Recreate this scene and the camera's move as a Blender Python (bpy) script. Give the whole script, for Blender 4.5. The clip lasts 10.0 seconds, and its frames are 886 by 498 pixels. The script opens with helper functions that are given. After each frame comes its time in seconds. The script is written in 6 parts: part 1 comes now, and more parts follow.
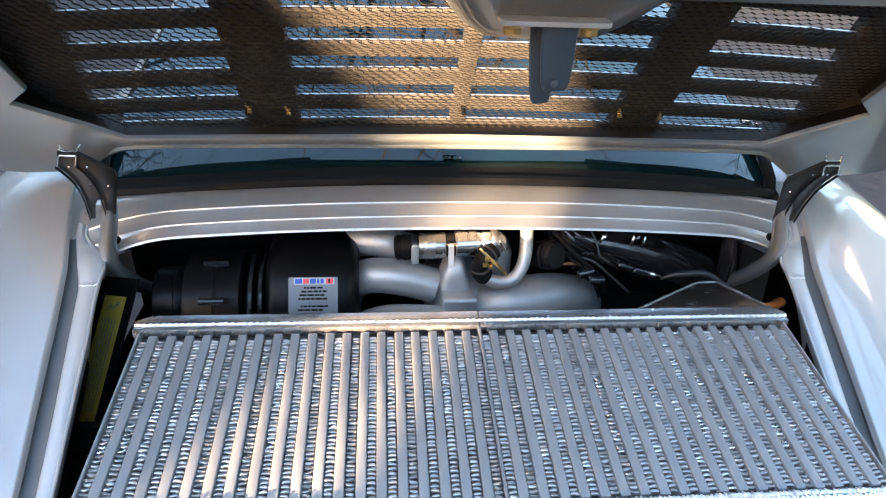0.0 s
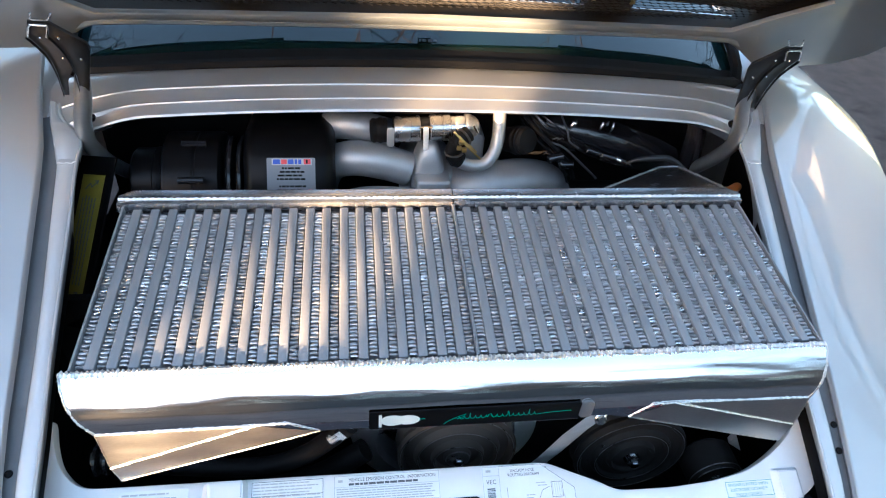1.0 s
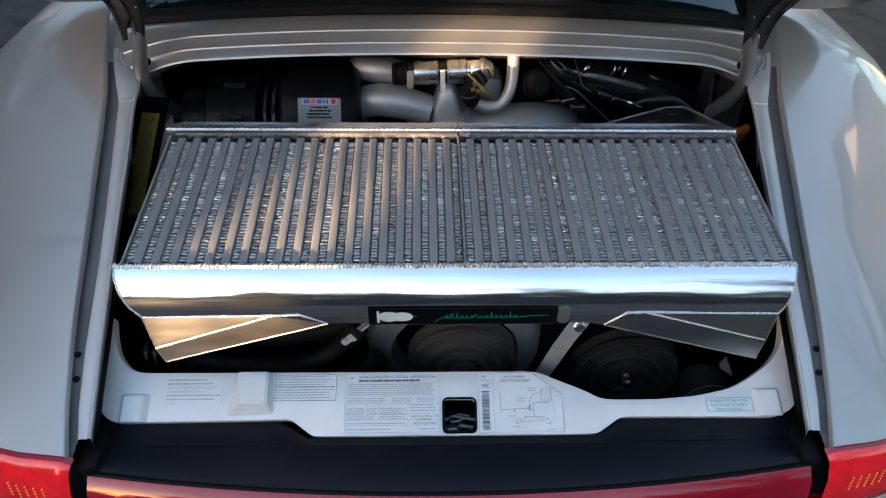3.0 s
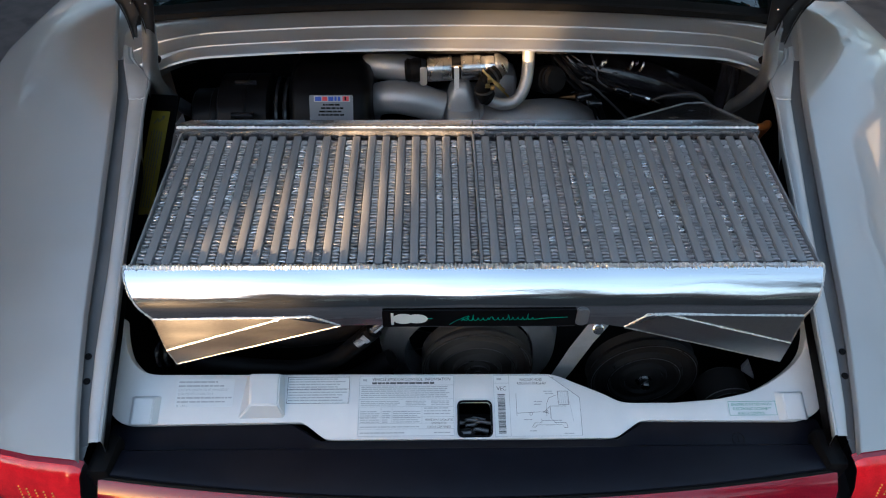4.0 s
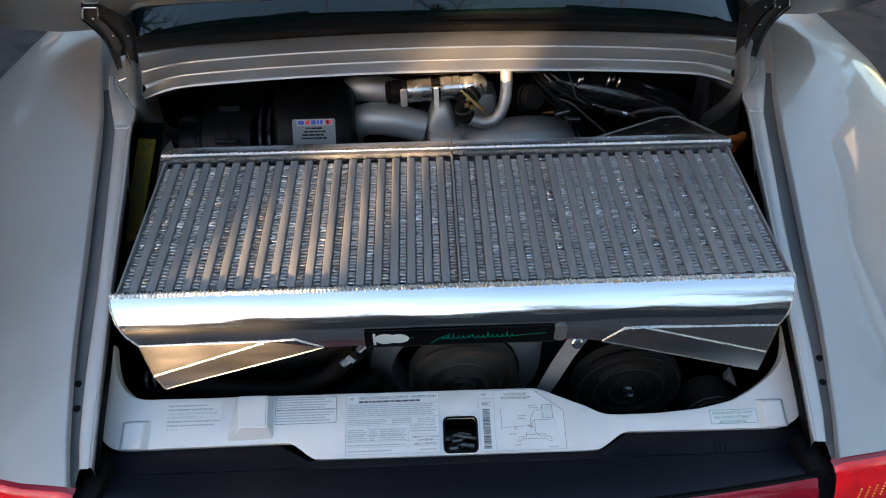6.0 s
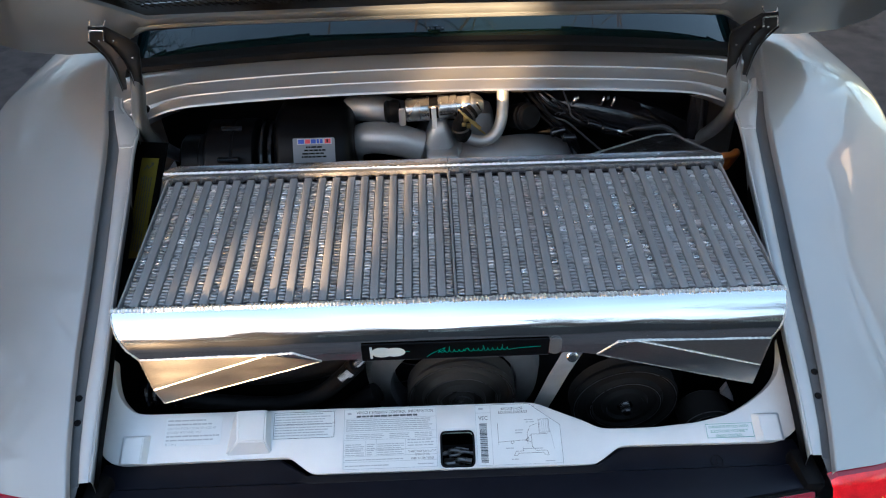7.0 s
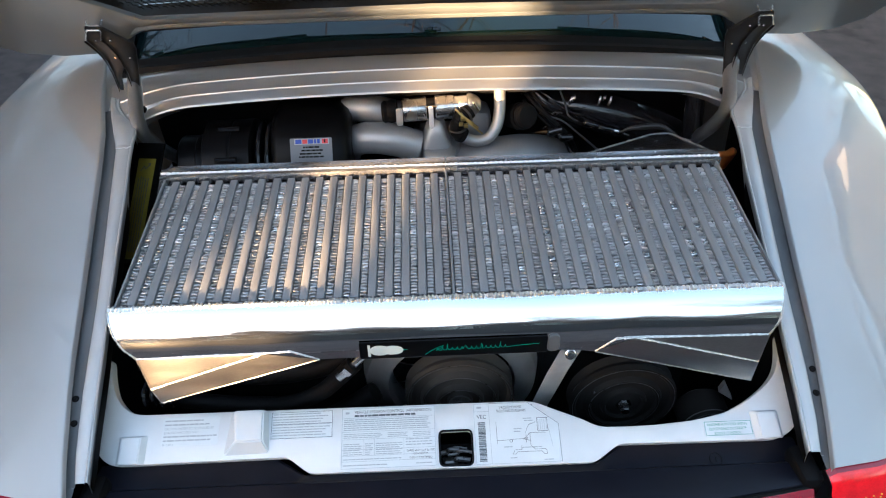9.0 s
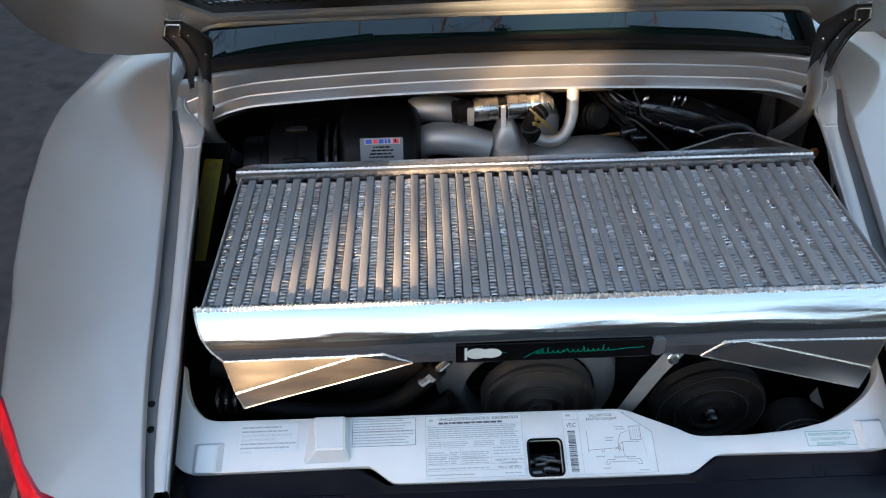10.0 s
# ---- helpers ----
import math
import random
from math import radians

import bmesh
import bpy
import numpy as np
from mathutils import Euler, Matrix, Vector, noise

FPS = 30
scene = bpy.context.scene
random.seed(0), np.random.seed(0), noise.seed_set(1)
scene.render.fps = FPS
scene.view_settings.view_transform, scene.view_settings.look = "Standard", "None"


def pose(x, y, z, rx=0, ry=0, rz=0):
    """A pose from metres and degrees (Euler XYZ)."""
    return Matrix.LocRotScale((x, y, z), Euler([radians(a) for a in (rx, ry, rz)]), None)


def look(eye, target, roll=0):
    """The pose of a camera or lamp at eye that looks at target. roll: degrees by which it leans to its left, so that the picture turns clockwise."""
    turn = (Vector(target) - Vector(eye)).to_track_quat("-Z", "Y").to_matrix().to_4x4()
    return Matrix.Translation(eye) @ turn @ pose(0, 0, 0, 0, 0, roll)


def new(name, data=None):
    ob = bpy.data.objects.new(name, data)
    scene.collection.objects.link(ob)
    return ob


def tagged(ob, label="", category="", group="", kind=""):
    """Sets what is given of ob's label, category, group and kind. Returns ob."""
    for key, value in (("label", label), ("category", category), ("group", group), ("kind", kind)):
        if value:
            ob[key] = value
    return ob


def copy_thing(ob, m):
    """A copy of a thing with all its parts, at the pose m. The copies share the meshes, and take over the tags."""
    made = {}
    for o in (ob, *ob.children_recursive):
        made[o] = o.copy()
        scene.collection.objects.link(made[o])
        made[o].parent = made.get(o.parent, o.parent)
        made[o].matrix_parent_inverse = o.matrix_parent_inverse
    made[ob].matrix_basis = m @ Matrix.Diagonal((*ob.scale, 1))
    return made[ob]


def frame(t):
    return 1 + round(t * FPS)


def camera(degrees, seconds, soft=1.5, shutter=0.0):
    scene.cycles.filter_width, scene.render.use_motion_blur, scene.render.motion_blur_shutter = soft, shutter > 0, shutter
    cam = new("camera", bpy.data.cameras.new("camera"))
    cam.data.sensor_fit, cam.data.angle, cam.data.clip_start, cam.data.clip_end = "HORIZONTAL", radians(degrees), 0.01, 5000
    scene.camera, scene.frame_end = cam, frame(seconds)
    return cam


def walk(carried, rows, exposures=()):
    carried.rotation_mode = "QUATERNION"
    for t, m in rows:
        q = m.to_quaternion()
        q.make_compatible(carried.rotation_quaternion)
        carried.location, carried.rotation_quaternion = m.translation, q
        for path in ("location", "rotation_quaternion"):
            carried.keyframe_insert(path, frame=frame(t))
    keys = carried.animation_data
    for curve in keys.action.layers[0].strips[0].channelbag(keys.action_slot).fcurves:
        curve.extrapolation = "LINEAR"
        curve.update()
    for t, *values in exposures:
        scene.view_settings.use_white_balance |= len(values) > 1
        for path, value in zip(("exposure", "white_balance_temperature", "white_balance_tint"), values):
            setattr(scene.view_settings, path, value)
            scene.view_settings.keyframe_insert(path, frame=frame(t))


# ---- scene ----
# ---- camera ----
cam = camera(69.0, 10.0, soft=1.1)
PATH = [
    (0, (-0.118, -0.43, 1.552), (0.064, 1.274, 0.522), 2.8),
    (0.5, (-0.125, -0.481, 1.557), (0.101, 1.169, 0.449), 4.1),
    (1, (-0.13, -0.483, 1.543), (0.141, 1.042, 0.278), 5.4),
    (1.5, (-0.105, -0.522, 1.557), (0.124, 0.955, 0.227), 5.6),
    (2, (-0.052, -0.593, 1.563), (0.087, 0.872, 0.209), 3.8),
    (2.5, (-0.045, -0.614, 1.562), (0.046, 0.87, 0.224), 2.3),
    (4, (-0.054, -0.592, 1.546), (-0.019, 0.887, 0.2), 0.7),
    (4.5, (-0.054, -0.588, 1.546), (-0.028, 0.886, 0.193), 0.2),
    (5, (-0.044, -0.589, 1.55), (-0.012, 0.882, 0.195), -0.2),
    (5.5, (-0.036, -0.59, 1.562), (0.007, 0.889, 0.216), -0.6),
    (7, (-0.018, -0.614, 1.571), (0.012, 0.928, 0.298), -1.2),
    (7.5, (-0.022, -0.613, 1.567), (0.027, 0.935, 0.302), -1.1),
    (8, (-0.025, -0.622, 1.565), (0.016, 0.928, 0.302), -1.3),
    (8.5, (-0.024, -0.619, 1.565), (0.012, 0.931, 0.302), -1.3),
    (9, (-0.019, -0.62, 1.563), (0.02, 0.932, 0.302), -1.2),
    (9.5, (-0.02, -0.639, 1.565), (0.01, 0.912, 0.302), -1.2),
    (10, (-0.136, -0.601, 1.528), (-0.119, 0.978, 0.301), -1.6),
]
EXPOSURES = [(t, stops + 1.54, kelvin - 170, 11.5) for t, stops, kelvin in ((0, 3.12, 4640), (0.5, 2.95, 4620), (1, 2.82, 4620), (1.7, 2.74, 4700), (2.5, 2.1, 4830), (4.5, 1.79, 4800), (5.5, 1.79, 4800), (6.6, 1.93, 4770), (7, 2.13, 4780), (7.5, 2.51, 4920), (9.3, 2.51, 4920), (10, 2.22, 4820))]
walk(cam, [(t, look(eye, target, roll)) for t, eye, target, roll in PATH], EXPOSURES)

# ---- world and sun ----
SUN_TURN, SUN_RISE = 34.5, 1.4          # the low sun stands behind the car, to its left
to_sun = Vector((-math.sin(radians(SUN_TURN)) * math.cos(radians(SUN_RISE)),
                 -math.cos(radians(SUN_TURN)) * math.cos(radians(SUN_RISE)), math.sin(radians(SUN_RISE))))
world = bpy.data.worlds.new("dusk_sky")
world.use_nodes = True
scene.world = world
wn = world.node_tree.nodes
sky = wn.new("ShaderNodeTexSky")
sky.sky_type = "NISHITA"
sky.sun_disc = False
sky.sun_elevation = radians(SUN_RISE)
sky.sun_rotation = radians(180 + SUN_TURN)
sky.dust_density = 1.5
sky.ozone_density = 0.3
wn["Background"].inputs["Strength"].default_value = 0.15
world.node_tree.links.new(sky.outputs[0], wn["Background"].inputs["Color"])
sun = new("sun", bpy.data.lights.new("sun", "SUN"))
sun.data.energy, sun.data.angle, sun.data.color = 4.3, radians(0.5), (1.0, 0.535, 0.185)
sun.matrix_world = look((0, 0, 6), Vector((0, 0, 6)) - to_sun)

# ---- materials ----
def material(name, colour, rough=0.5, metal=0.0, vary=0.15, scale=30.0, fine=400.0, bump=0.0, coat=0.0, stretch=(1, 1, 1), rough_vary=0.1, spec=0.5, random_tone=0.0, coat_ior=1.5):
    """A surface with stains at one scale, grain at another, and a fine relief."""
    m = bpy.data.materials.new(name)
    m.use_nodes = True
    nt = m.node_tree
    n, l = nt.nodes, nt.links
    b = n["Principled BSDF"]
    b.inputs["Metallic"].default_value = metal
    b.inputs["Specular IOR Level"].default_value = spec
    if coat:
        b.inputs["Coat Weight"].default_value = coat
        b.inputs["Coat IOR"].default_value = coat_ior
        b.inputs["Coat Roughness"].default_value = 0.025
    tc, mp = n.new("ShaderNodeTexCoord"), n.new("ShaderNodeMapping")
    mp.inputs["Scale"].default_value = stretch
    l.new(tc.outputs["Object"], mp.inputs["Vector"])
    big, small = n.new("ShaderNodeTexNoise"), n.new("ShaderNodeTexNoise")
    big.inputs["Scale"].default_value, big.inputs["Detail"].default_value = scale, 5
    small.inputs["Scale"].default_value, small.inputs["Detail"].default_value = fine, 3
    for t in (big, small):
        l.new(mp.outputs[0], t.inputs["Vector"])
    mix = n.new("ShaderNodeMix")
    mix.data_type = "FLOAT"
    mix.inputs[0].default_value = 0.4
    l.new(big.outputs["Fac"], mix.inputs[2])
    l.new(small.outputs["Fac"], mix.inputs[3])
    ramp = n.new("ShaderNodeValToRGB")
    lo, hi = [max(0, c * (1 - vary)) for c in colour], [min(1, c * (1 + vary)) for c in colour]
    ramp.color_ramp.elements[0].position, ramp.color_ramp.elements[0].color = 0.35, (*lo, 1)
    ramp.color_ramp.elements[1].position, ramp.color_ramp.elements[1].color = 0.65, (*hi, 1)
    l.new(mix.outputs[0], ramp.inputs[0])
    out = ramp.outputs[0]
    if random_tone:
        oi, mr = n.new("ShaderNodeObjectInfo"), n.new("ShaderNodeMapRange")
        mr.inputs["To Min"].default_value, mr.inputs["To Max"].default_value = 1 - random_tone, 1 + random_tone
        l.new(oi.outputs["Random"], mr.inputs["Value"])
        mul = n.new("ShaderNodeMix")
        mul.data_type, mul.blend_type = "RGBA", "MULTIPLY"
        mul.inputs[0].default_value = 1
        l.new(out, mul.inputs[6])
        l.new(mr.outputs[0], mul.inputs[7])
        out = mul.outputs[2]
    l.new(out, b.inputs["Base Color"])
    rr = n.new("ShaderNodeMapRange")
    rr.inputs["To Min"].default_value, rr.inputs["To Max"].default_value = max(0.02, rough - rough_vary), min(1, rough + rough_vary)
    l.new(big.outputs["Fac"], rr.inputs["Value"])
    l.new(rr.outputs[0], b.inputs["Roughness"])
    if bump:
        bp = n.new("ShaderNodeBump")
        bp.inputs["Strength"].default_value, bp.inputs["Distance"].default_value = bump, 0.002
        l.new(mix.outputs[0], bp.inputs["Height"])
        l.new(bp.outputs[0], b.inputs["Normal"])
    return m


SILVER = material("silver_paint", (0.405, 0.40, 0.39), 0.37, 0.56, 0.05, 6, 2500, 0, 1.0, rough_vary=0.04, coat_ior=1.6)
SILVER.node_tree.nodes["Principled BSDF"].inputs["Coat Roughness"].default_value = 0.012
# silver made darker for the lid's underside; its shade is in the colour
LID_INNER = material("shaded_lid_silver", (0.150, 0.164, 0.170), 0.42, 0.35, 0.06, 10, 1500, 0.02, 0.7)
SILVER_INNER = material("silver_paint_inside", (0.70, 0.71, 0.72), 0.42, 0.10, 0.06, 14, 1500, 0.02, 0.3)
RAIL_PAINT = material("rail_silver_paint", (0.50, 0.51, 0.52), 0.42, 0.4, 0.06, 14, 1500, 0.02, 0.3)
POLISHED = material("polished_aluminium", (0.93, 0.93, 0.93), 0.085, 1.0, 0.03, 16, 42, 0.45, stretch=(0.06, 1, 1), rough_vary=0.05)
WELD = material("weld_bead", (0.80, 0.80, 0.81), 0.46, 1.0, 0.15, 200, 900, 0.25)
TUBE_ALU = material("tube_aluminium", (0.255, 0.262, 0.275), 0.58, 0.30, 0.08, 40, 900, 0.03, stretch=(1, 0.15, 1), random_tone=0.06)
FIN_ALU = material("fin_aluminium", (0.43, 0.435, 0.445), 0.39, 0.82, 0.28, 90, 1500, 0.25)
FIN_GLINT = material("glint_fin_aluminium", (0.72, 0.72, 0.73), 0.28, 1.0, 0.15, 60, 1500, 0.3)
BRUSHED = material("brushed_aluminium", (0.62, 0.60, 0.565), 0.32, 1.0, 0.10, 30, 900, 0.03, stretch=(0.2, 1, 1))
SATIN = material("satin_aluminium", (0.70, 0.70, 0.71), 0.42, 0.85, 0.08, 40, 700, 0.05)
# welded aluminium darkened; the reflection of dark surroundings is in the colour
DARK_MIRROR_DUCT = material("dark_reflection_aluminium", (0.11, 0.11, 0.118), 0.24, 0.9, 0.2, 30, 300, 0.1)
OUTLET_WELD = material("outlet_weld_bead", (0.62, 0.60, 0.57), 0.32, 1.0, 0.3, 260, 900, 0.4)
DULL_WELD = material("dull_weld_bead", (0.28, 0.28, 0.28), 0.4, 0.9, 0.3, 200, 900, 0.25)
GRILLE_BLACK = material("dusty_black_grille", (0.043, 0.0395, 0.035), 0.6, 0.0, 0.25, 30, 500, 0.1, spec=0.12)
SLATE = material("slate_latch_plastic", (0.030, 0.044, 0.066), 0.35, 0.0, 0.1, 40, 600, 0.02)
HINGE_BLACK = material("hinge_black_paint", (0.013, 0.013, 0.0135), 0.34, 0.0, 0.2, 40, 600, 0.03, spec=0.28)
STRAP_ALU = material("strap_aluminium", (0.80, 0.81, 0.83), 0.48, 0.35, 0.1, 40, 700, 0.05)
WORN_ALU = material("worn_aluminium", (0.52, 0.52, 0.53), 0.24, 0.92, 0.18, 55, 300, 0.55, stretch=(0.5, 1, 1))
BRIGHT_CLIP = material("bright_zinc", (0.85, 0.84, 0.80), 0.25, 0.9, 0.05)
DARK_STEEL = material("dark_worn_steel", (0.046, 0.041, 0.035), 0.55, 0.0, 0.06, 5, 900, 0.0)
LATCH_STEEL = material("greasy_steel", (0.16, 0.155, 0.15), 0.3, 0.8, 0.3, 120, 700, 0.2)
# darker grey for the gutter's shade; also the plate holder's own grey
GUTTER = material("gutter_shade_and_holder_grey", (0.125, 0.13, 0.135), 0.5, 0.2, 0.12, 25, 600, 0.05)
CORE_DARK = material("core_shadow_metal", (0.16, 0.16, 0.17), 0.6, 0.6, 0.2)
CAST = material("cast_aluminium", (0.40, 0.41, 0.42), 0.50, 0.7, 0.12, 18, 600, 0.12)
STEEL = material("bright_steel", (0.72, 0.72, 0.72), 0.2, 1.0, 0.08, 60, 800, 0.03)
BLACK = material("black_plastic", (0.0032, 0.0032, 0.0038), 0.36, 0.0, 0.25, 20, 700, 0.08, spec=0.12)
BLACK_GLOSS = material("black_gloss_plastic", (0.010, 0.010, 0.012), 0.15, 0.0, 0.25, 20, 700, 0.03, spec=0.6)
PULLEY_BLACK = material("pulley_black", (0.012, 0.0115, 0.011), 0.7, 0.0, 0.05, 5, 900, 0.0, spec=0.2)
RUBBER = material("black_rubber", (0.005, 0.005, 0.0055), 0.6, 0.0, 0.3, 40, 900, 0.1, spec=0.12)
TRIM = material("dark_bumper_trim", (0.0065, 0.0070, 0.0125), 0.42, 0.0, 0.15, 25, 1500, 0.06, spec=0.22)
# near-black that carries the shade of the bay's depth
BAY = material("engine_bay_shade", (0.007, 0.007, 0.0075), 0.8, 0.0, 0.4, 15, 300, 0.2, spec=0.08)
WIRE = material("mesh_wire", (0.012, 0.011, 0.010), 0.6, 0.0, 0.2, spec=0.2)
PAPER = material("white_label", (0.72, 0.75, 0.77), 0.35, 0.0, 0.04, 30, 600)
INK = material("label_ink", (0.09, 0.10, 0.11), 0.5, 0.0, 0.1)
GREY_INK = material("grey_label_ink", (0.42, 0.45, 0.48), 0.5, 0.0, 0.1)
GREEN_INK = material("green_ink", (0.03, 0.25, 0.17), 0.45, 0.0, 0.1)
BLUE_INK = material("blue_ink", (0.02, 0.06, 0.4), 0.4, 0.0, 0.1)
RED_INK = material("red_ink", (0.55, 0.03, 0.04), 0.4, 0.0, 0.1)
YELLOW = material("yellow_label", (0.21, 0.175, 0.02), 0.4, 0.0, 0.1, 40)
GREY_LABEL = material("grey_label", (0.14, 0.15, 0.17), 0.4, 0.0, 0.05, 40)
WHITE_SHAPE = material("pale_badge_print", (0.62, 0.68, 0.66), 0.35, 0.0, 0.05)
ORANGE = material("orange_hose", (0.42, 0.13, 0.02), 0.5, 0.0, 0.15)
GREY_CABLE = material("grey_cable", (0.05, 0.05, 0.053), 0.35, 0.0, 0.1)
VALVE_ALU = material("satin_valve_aluminium", (0.50, 0.49, 0.475), 0.27, 1.0, 0.08, 40, 700, 0.05, stretch=(1, 1, 0.2))
TUBE_STEEL = material("painted_tube_steel", (0.46, 0.47, 0.48), 0.34, 0.8, 0.1, 30, 700, 0.04)
BRASS = material("brass_clip", (0.55, 0.42, 0.16), 0.35, 0.9, 0.1)
RED_LENS = material("red_lens", (0.86, 0.008, 0.014), 0.10, 0.0, 0.12, 60, 400, 0.35, 0.7)
DARK_RED = material("smoked_red_lens", (0.27, 0.006, 0.020), 0.05, 0.0, 0.2, 9, 500, 0.02, 0.35)
GLASS = material("tinted_window_glass", (0.004, 0.012, 0.014), 0.03, 0.0, 0.1, 5, 200, 0, 0, rough_vary=0.01, spec=0.55)
ASPHALT = material("asphalt", (0.051, 0.042, 0.0395), 0.82, 0.0, 0.45, 9.0, 160, 0.8, spec=0.3)
# damp stains: dark blotches with a soft edge
nt = ASPHALT.node_tree
old = nt.nodes["Principled BSDF"].inputs["Base Color"].links[0].from_socket
blot, cut, dark = nt.nodes.new("ShaderNodeTexNoise"), nt.nodes.new("ShaderNodeMapRange"), nt.nodes.new("ShaderNodeMix")
blot.inputs["Scale"].default_value, blot.inputs["Detail"].default_value = 3.4, 5
cut.inputs["From Min"].default_value, cut.inputs["From Max"].default_value = 0.575, 0.66
cut.inputs["To Min"].default_value, cut.inputs["To Max"].default_value = 1.0, 0.42
nt.links.new(nt.nodes["Texture Coordinate"].outputs["Object"], blot.inputs["Vector"])
nt.links.new(blot.outputs["Fac"], cut.inputs["Value"])
dark.data_type, dark.blend_type = "RGBA", "MULTIPLY"
dark.inputs[0].default_value = 1
nt.links.new(old, dark.inputs[6])
nt.links.new(cut.outputs[0], dark.inputs[7])
nt.links.new(dark.outputs[2], nt.nodes["Principled BSDF"].inputs["Base Color"])
BARK = material("bark", (0.07, 0.055, 0.045), 0.9, 0.0, 0.3, 8, 60, 0.4)
RENDERED = material("grey_render_wall", (0.58, 0.59, 0.60), 0.85, 0.0, 0.06, 2, 60, 0.2)
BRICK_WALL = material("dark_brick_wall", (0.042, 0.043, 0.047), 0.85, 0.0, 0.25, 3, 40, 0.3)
ROOF = material("roof_tile", (0.08, 0.06, 0.055), 0.8, 0.0, 0.25, 4, 30, 0.4)
PANE = material("house_window_pane", (0.03, 0.04, 0.05), 0.06, 0.0, 0.1)
YELLOW_BEAD = material("amber_bead", (0.9, 0.5, 0.05), 0.15, 0.0, 0.1)
TYRE = material("tyre_rubber", (0.015, 0.015, 0.016), 0.75, 0.0, 0.2)

# ---- tools for building ----
def thing(name, base, label, category, group="", kind=""):
    e = new(name)
    e.location = base
    e.empty_display_size = 0.1
    return tagged(e, label, category, group, kind)


def part(name, bm, mats, parent=None, label="", smooth=35.0):
    """Links a bmesh, in world metres, as one mesh object under a thing or a part."""
    me = bpy.data.meshes.new(name)
    bm.to_mesh(me)
    bm.free()
    for m in mats if isinstance(mats, (list, tuple)) else [mats]:
        me.materials.append(m)
    if smooth:
        me.polygons.foreach_set("use_smooth", [True] * len(me.polygons))
        me.set_sharp_from_angle(angle=radians(smooth))
    ob = new(name, me)
    if parent is not None:
        adopt(ob, parent)
    return tagged(ob, label)


def adopt(ob, parent):
    """Parents ob, keeping its mesh where it is."""
    ob.parent = parent
    ob.matrix_parent_inverse = Matrix.Translation(parent.location).inverted()


def box(bm, lo, hi, m=None, mi=0, bevel=0.0):
    r = bmesh.ops.create_cube(bm, size=1)
    vs = r["verts"]
    for v in vs:
        v.co = Vector([lo[i] + (v.co[i] + 0.5) * (hi[i] - lo[i]) for i in range(3)])
    fs = {f for v in vs for f in v.link_faces}
    if bevel:
        es = {e for v in vs for e in v.link_edges}
        rb = bmesh.ops.bevel(bm, geom=list(es), offset=bevel, segments=2, affect="EDGES", profile=0.5)
        fs = set(rb["faces"]) | {f for f in fs if f.is_valid}
        vs = list({v for f in fs for v in f.verts})
    for f in fs:
        f.material_index = mi
    if m is not None:
        bmesh.ops.transform(bm, matrix=m, verts=vs)
    return vs


def grid(bm, rows, mi=0, closed=False, flip=False):
    """A skin over rows of points."""
    vs = [[bm.verts.new(p) for p in r] for r in rows]
    for a, b in zip(vs, vs[1:]):
        n = len(a)
        for i in range(n if closed else n - 1):
            q = [a[i], a[(i + 1) % n], b[(i + 1) % n], b[i]]
            f = bm.faces.new(q[::-1] if flip else q)
            f.material_index = mi
    return vs


def pipe(bm, points, radius, sides=10, mi=0, caps=True, smooth_steps=0):
    """A round tube along points; radius is one number or one for each point."""
    pts = [Vector(p) for p in points]
    rad = list(radius) if isinstance(radius, (list, tuple)) else [radius] * len(pts)
    if smooth_steps:
        fine, fr = [], []
        for i in range(len(pts) - 1):
            p0, p1, p2, p3 = pts[max(i - 1, 0)], pts[i], pts[i + 1], pts[min(i + 2, len(pts) - 1)]
            for k in range(smooth_steps):
                t = k / smooth_steps
                fine.append(0.5 * ((2 * p1) + (p2 - p0) * t + (2 * p0 - 5 * p1 + 4 * p2 - p3) * t * t + (3 * p1 - p0 - 3 * p2 + p3) * t ** 3))
                fr.append(rad[i] + (rad[i + 1] - rad[i]) * t)
        pts, rad = fine + [pts[-1]], fr + [rad[-1]]
    rings, up = [], None
    for i, p in enumerate(pts):
        d = (pts[min(i + 1, len(pts) - 1)] - pts[max(i - 1, 0)]).normalized()
        if up is None:
            up = d.orthogonal().normalized()
        up = (up - d * up.dot(d)).normalized()
        side = d.cross(up)
        rings.append([p + (up * math.cos(a) + side * math.sin(a)) * rad[i] for a in [2 * math.pi * k / sides for k in range(sides)]])
    vs = grid(bm, rings, mi, closed=True)
    if caps:
        for ring, turn in ((vs[0], -1), (vs[-1], 1)):
            f = bm.faces.new(ring[::-1] if turn < 0 else ring)
            f.material_index = mi
    return vs


def turned(bm, profile, m, sides=32, mi=0, caps=True):
    """A turned body: profile of (radius, height) round the z axis of m; a ring has no caps."""
    rows = [[m @ Vector((r * math.cos(2 * math.pi * k / sides), r * math.sin(2 * math.pi * k / sides), h)) for k in range(sides)] for r, h in profile]
    vs = grid(bm, rows, mi, closed=True)
    for ring in (vs[0], vs[-1]) if caps else ():
        if (ring[0].co - ring[sides // 2].co).length > 1e-5:
            f = bm.faces.new(ring)
            f.material_index = mi
    bmesh.ops.recalc_face_normals(bm, faces=list({f for ring in vs for v in ring for f in v.link_faces}))
    return vs


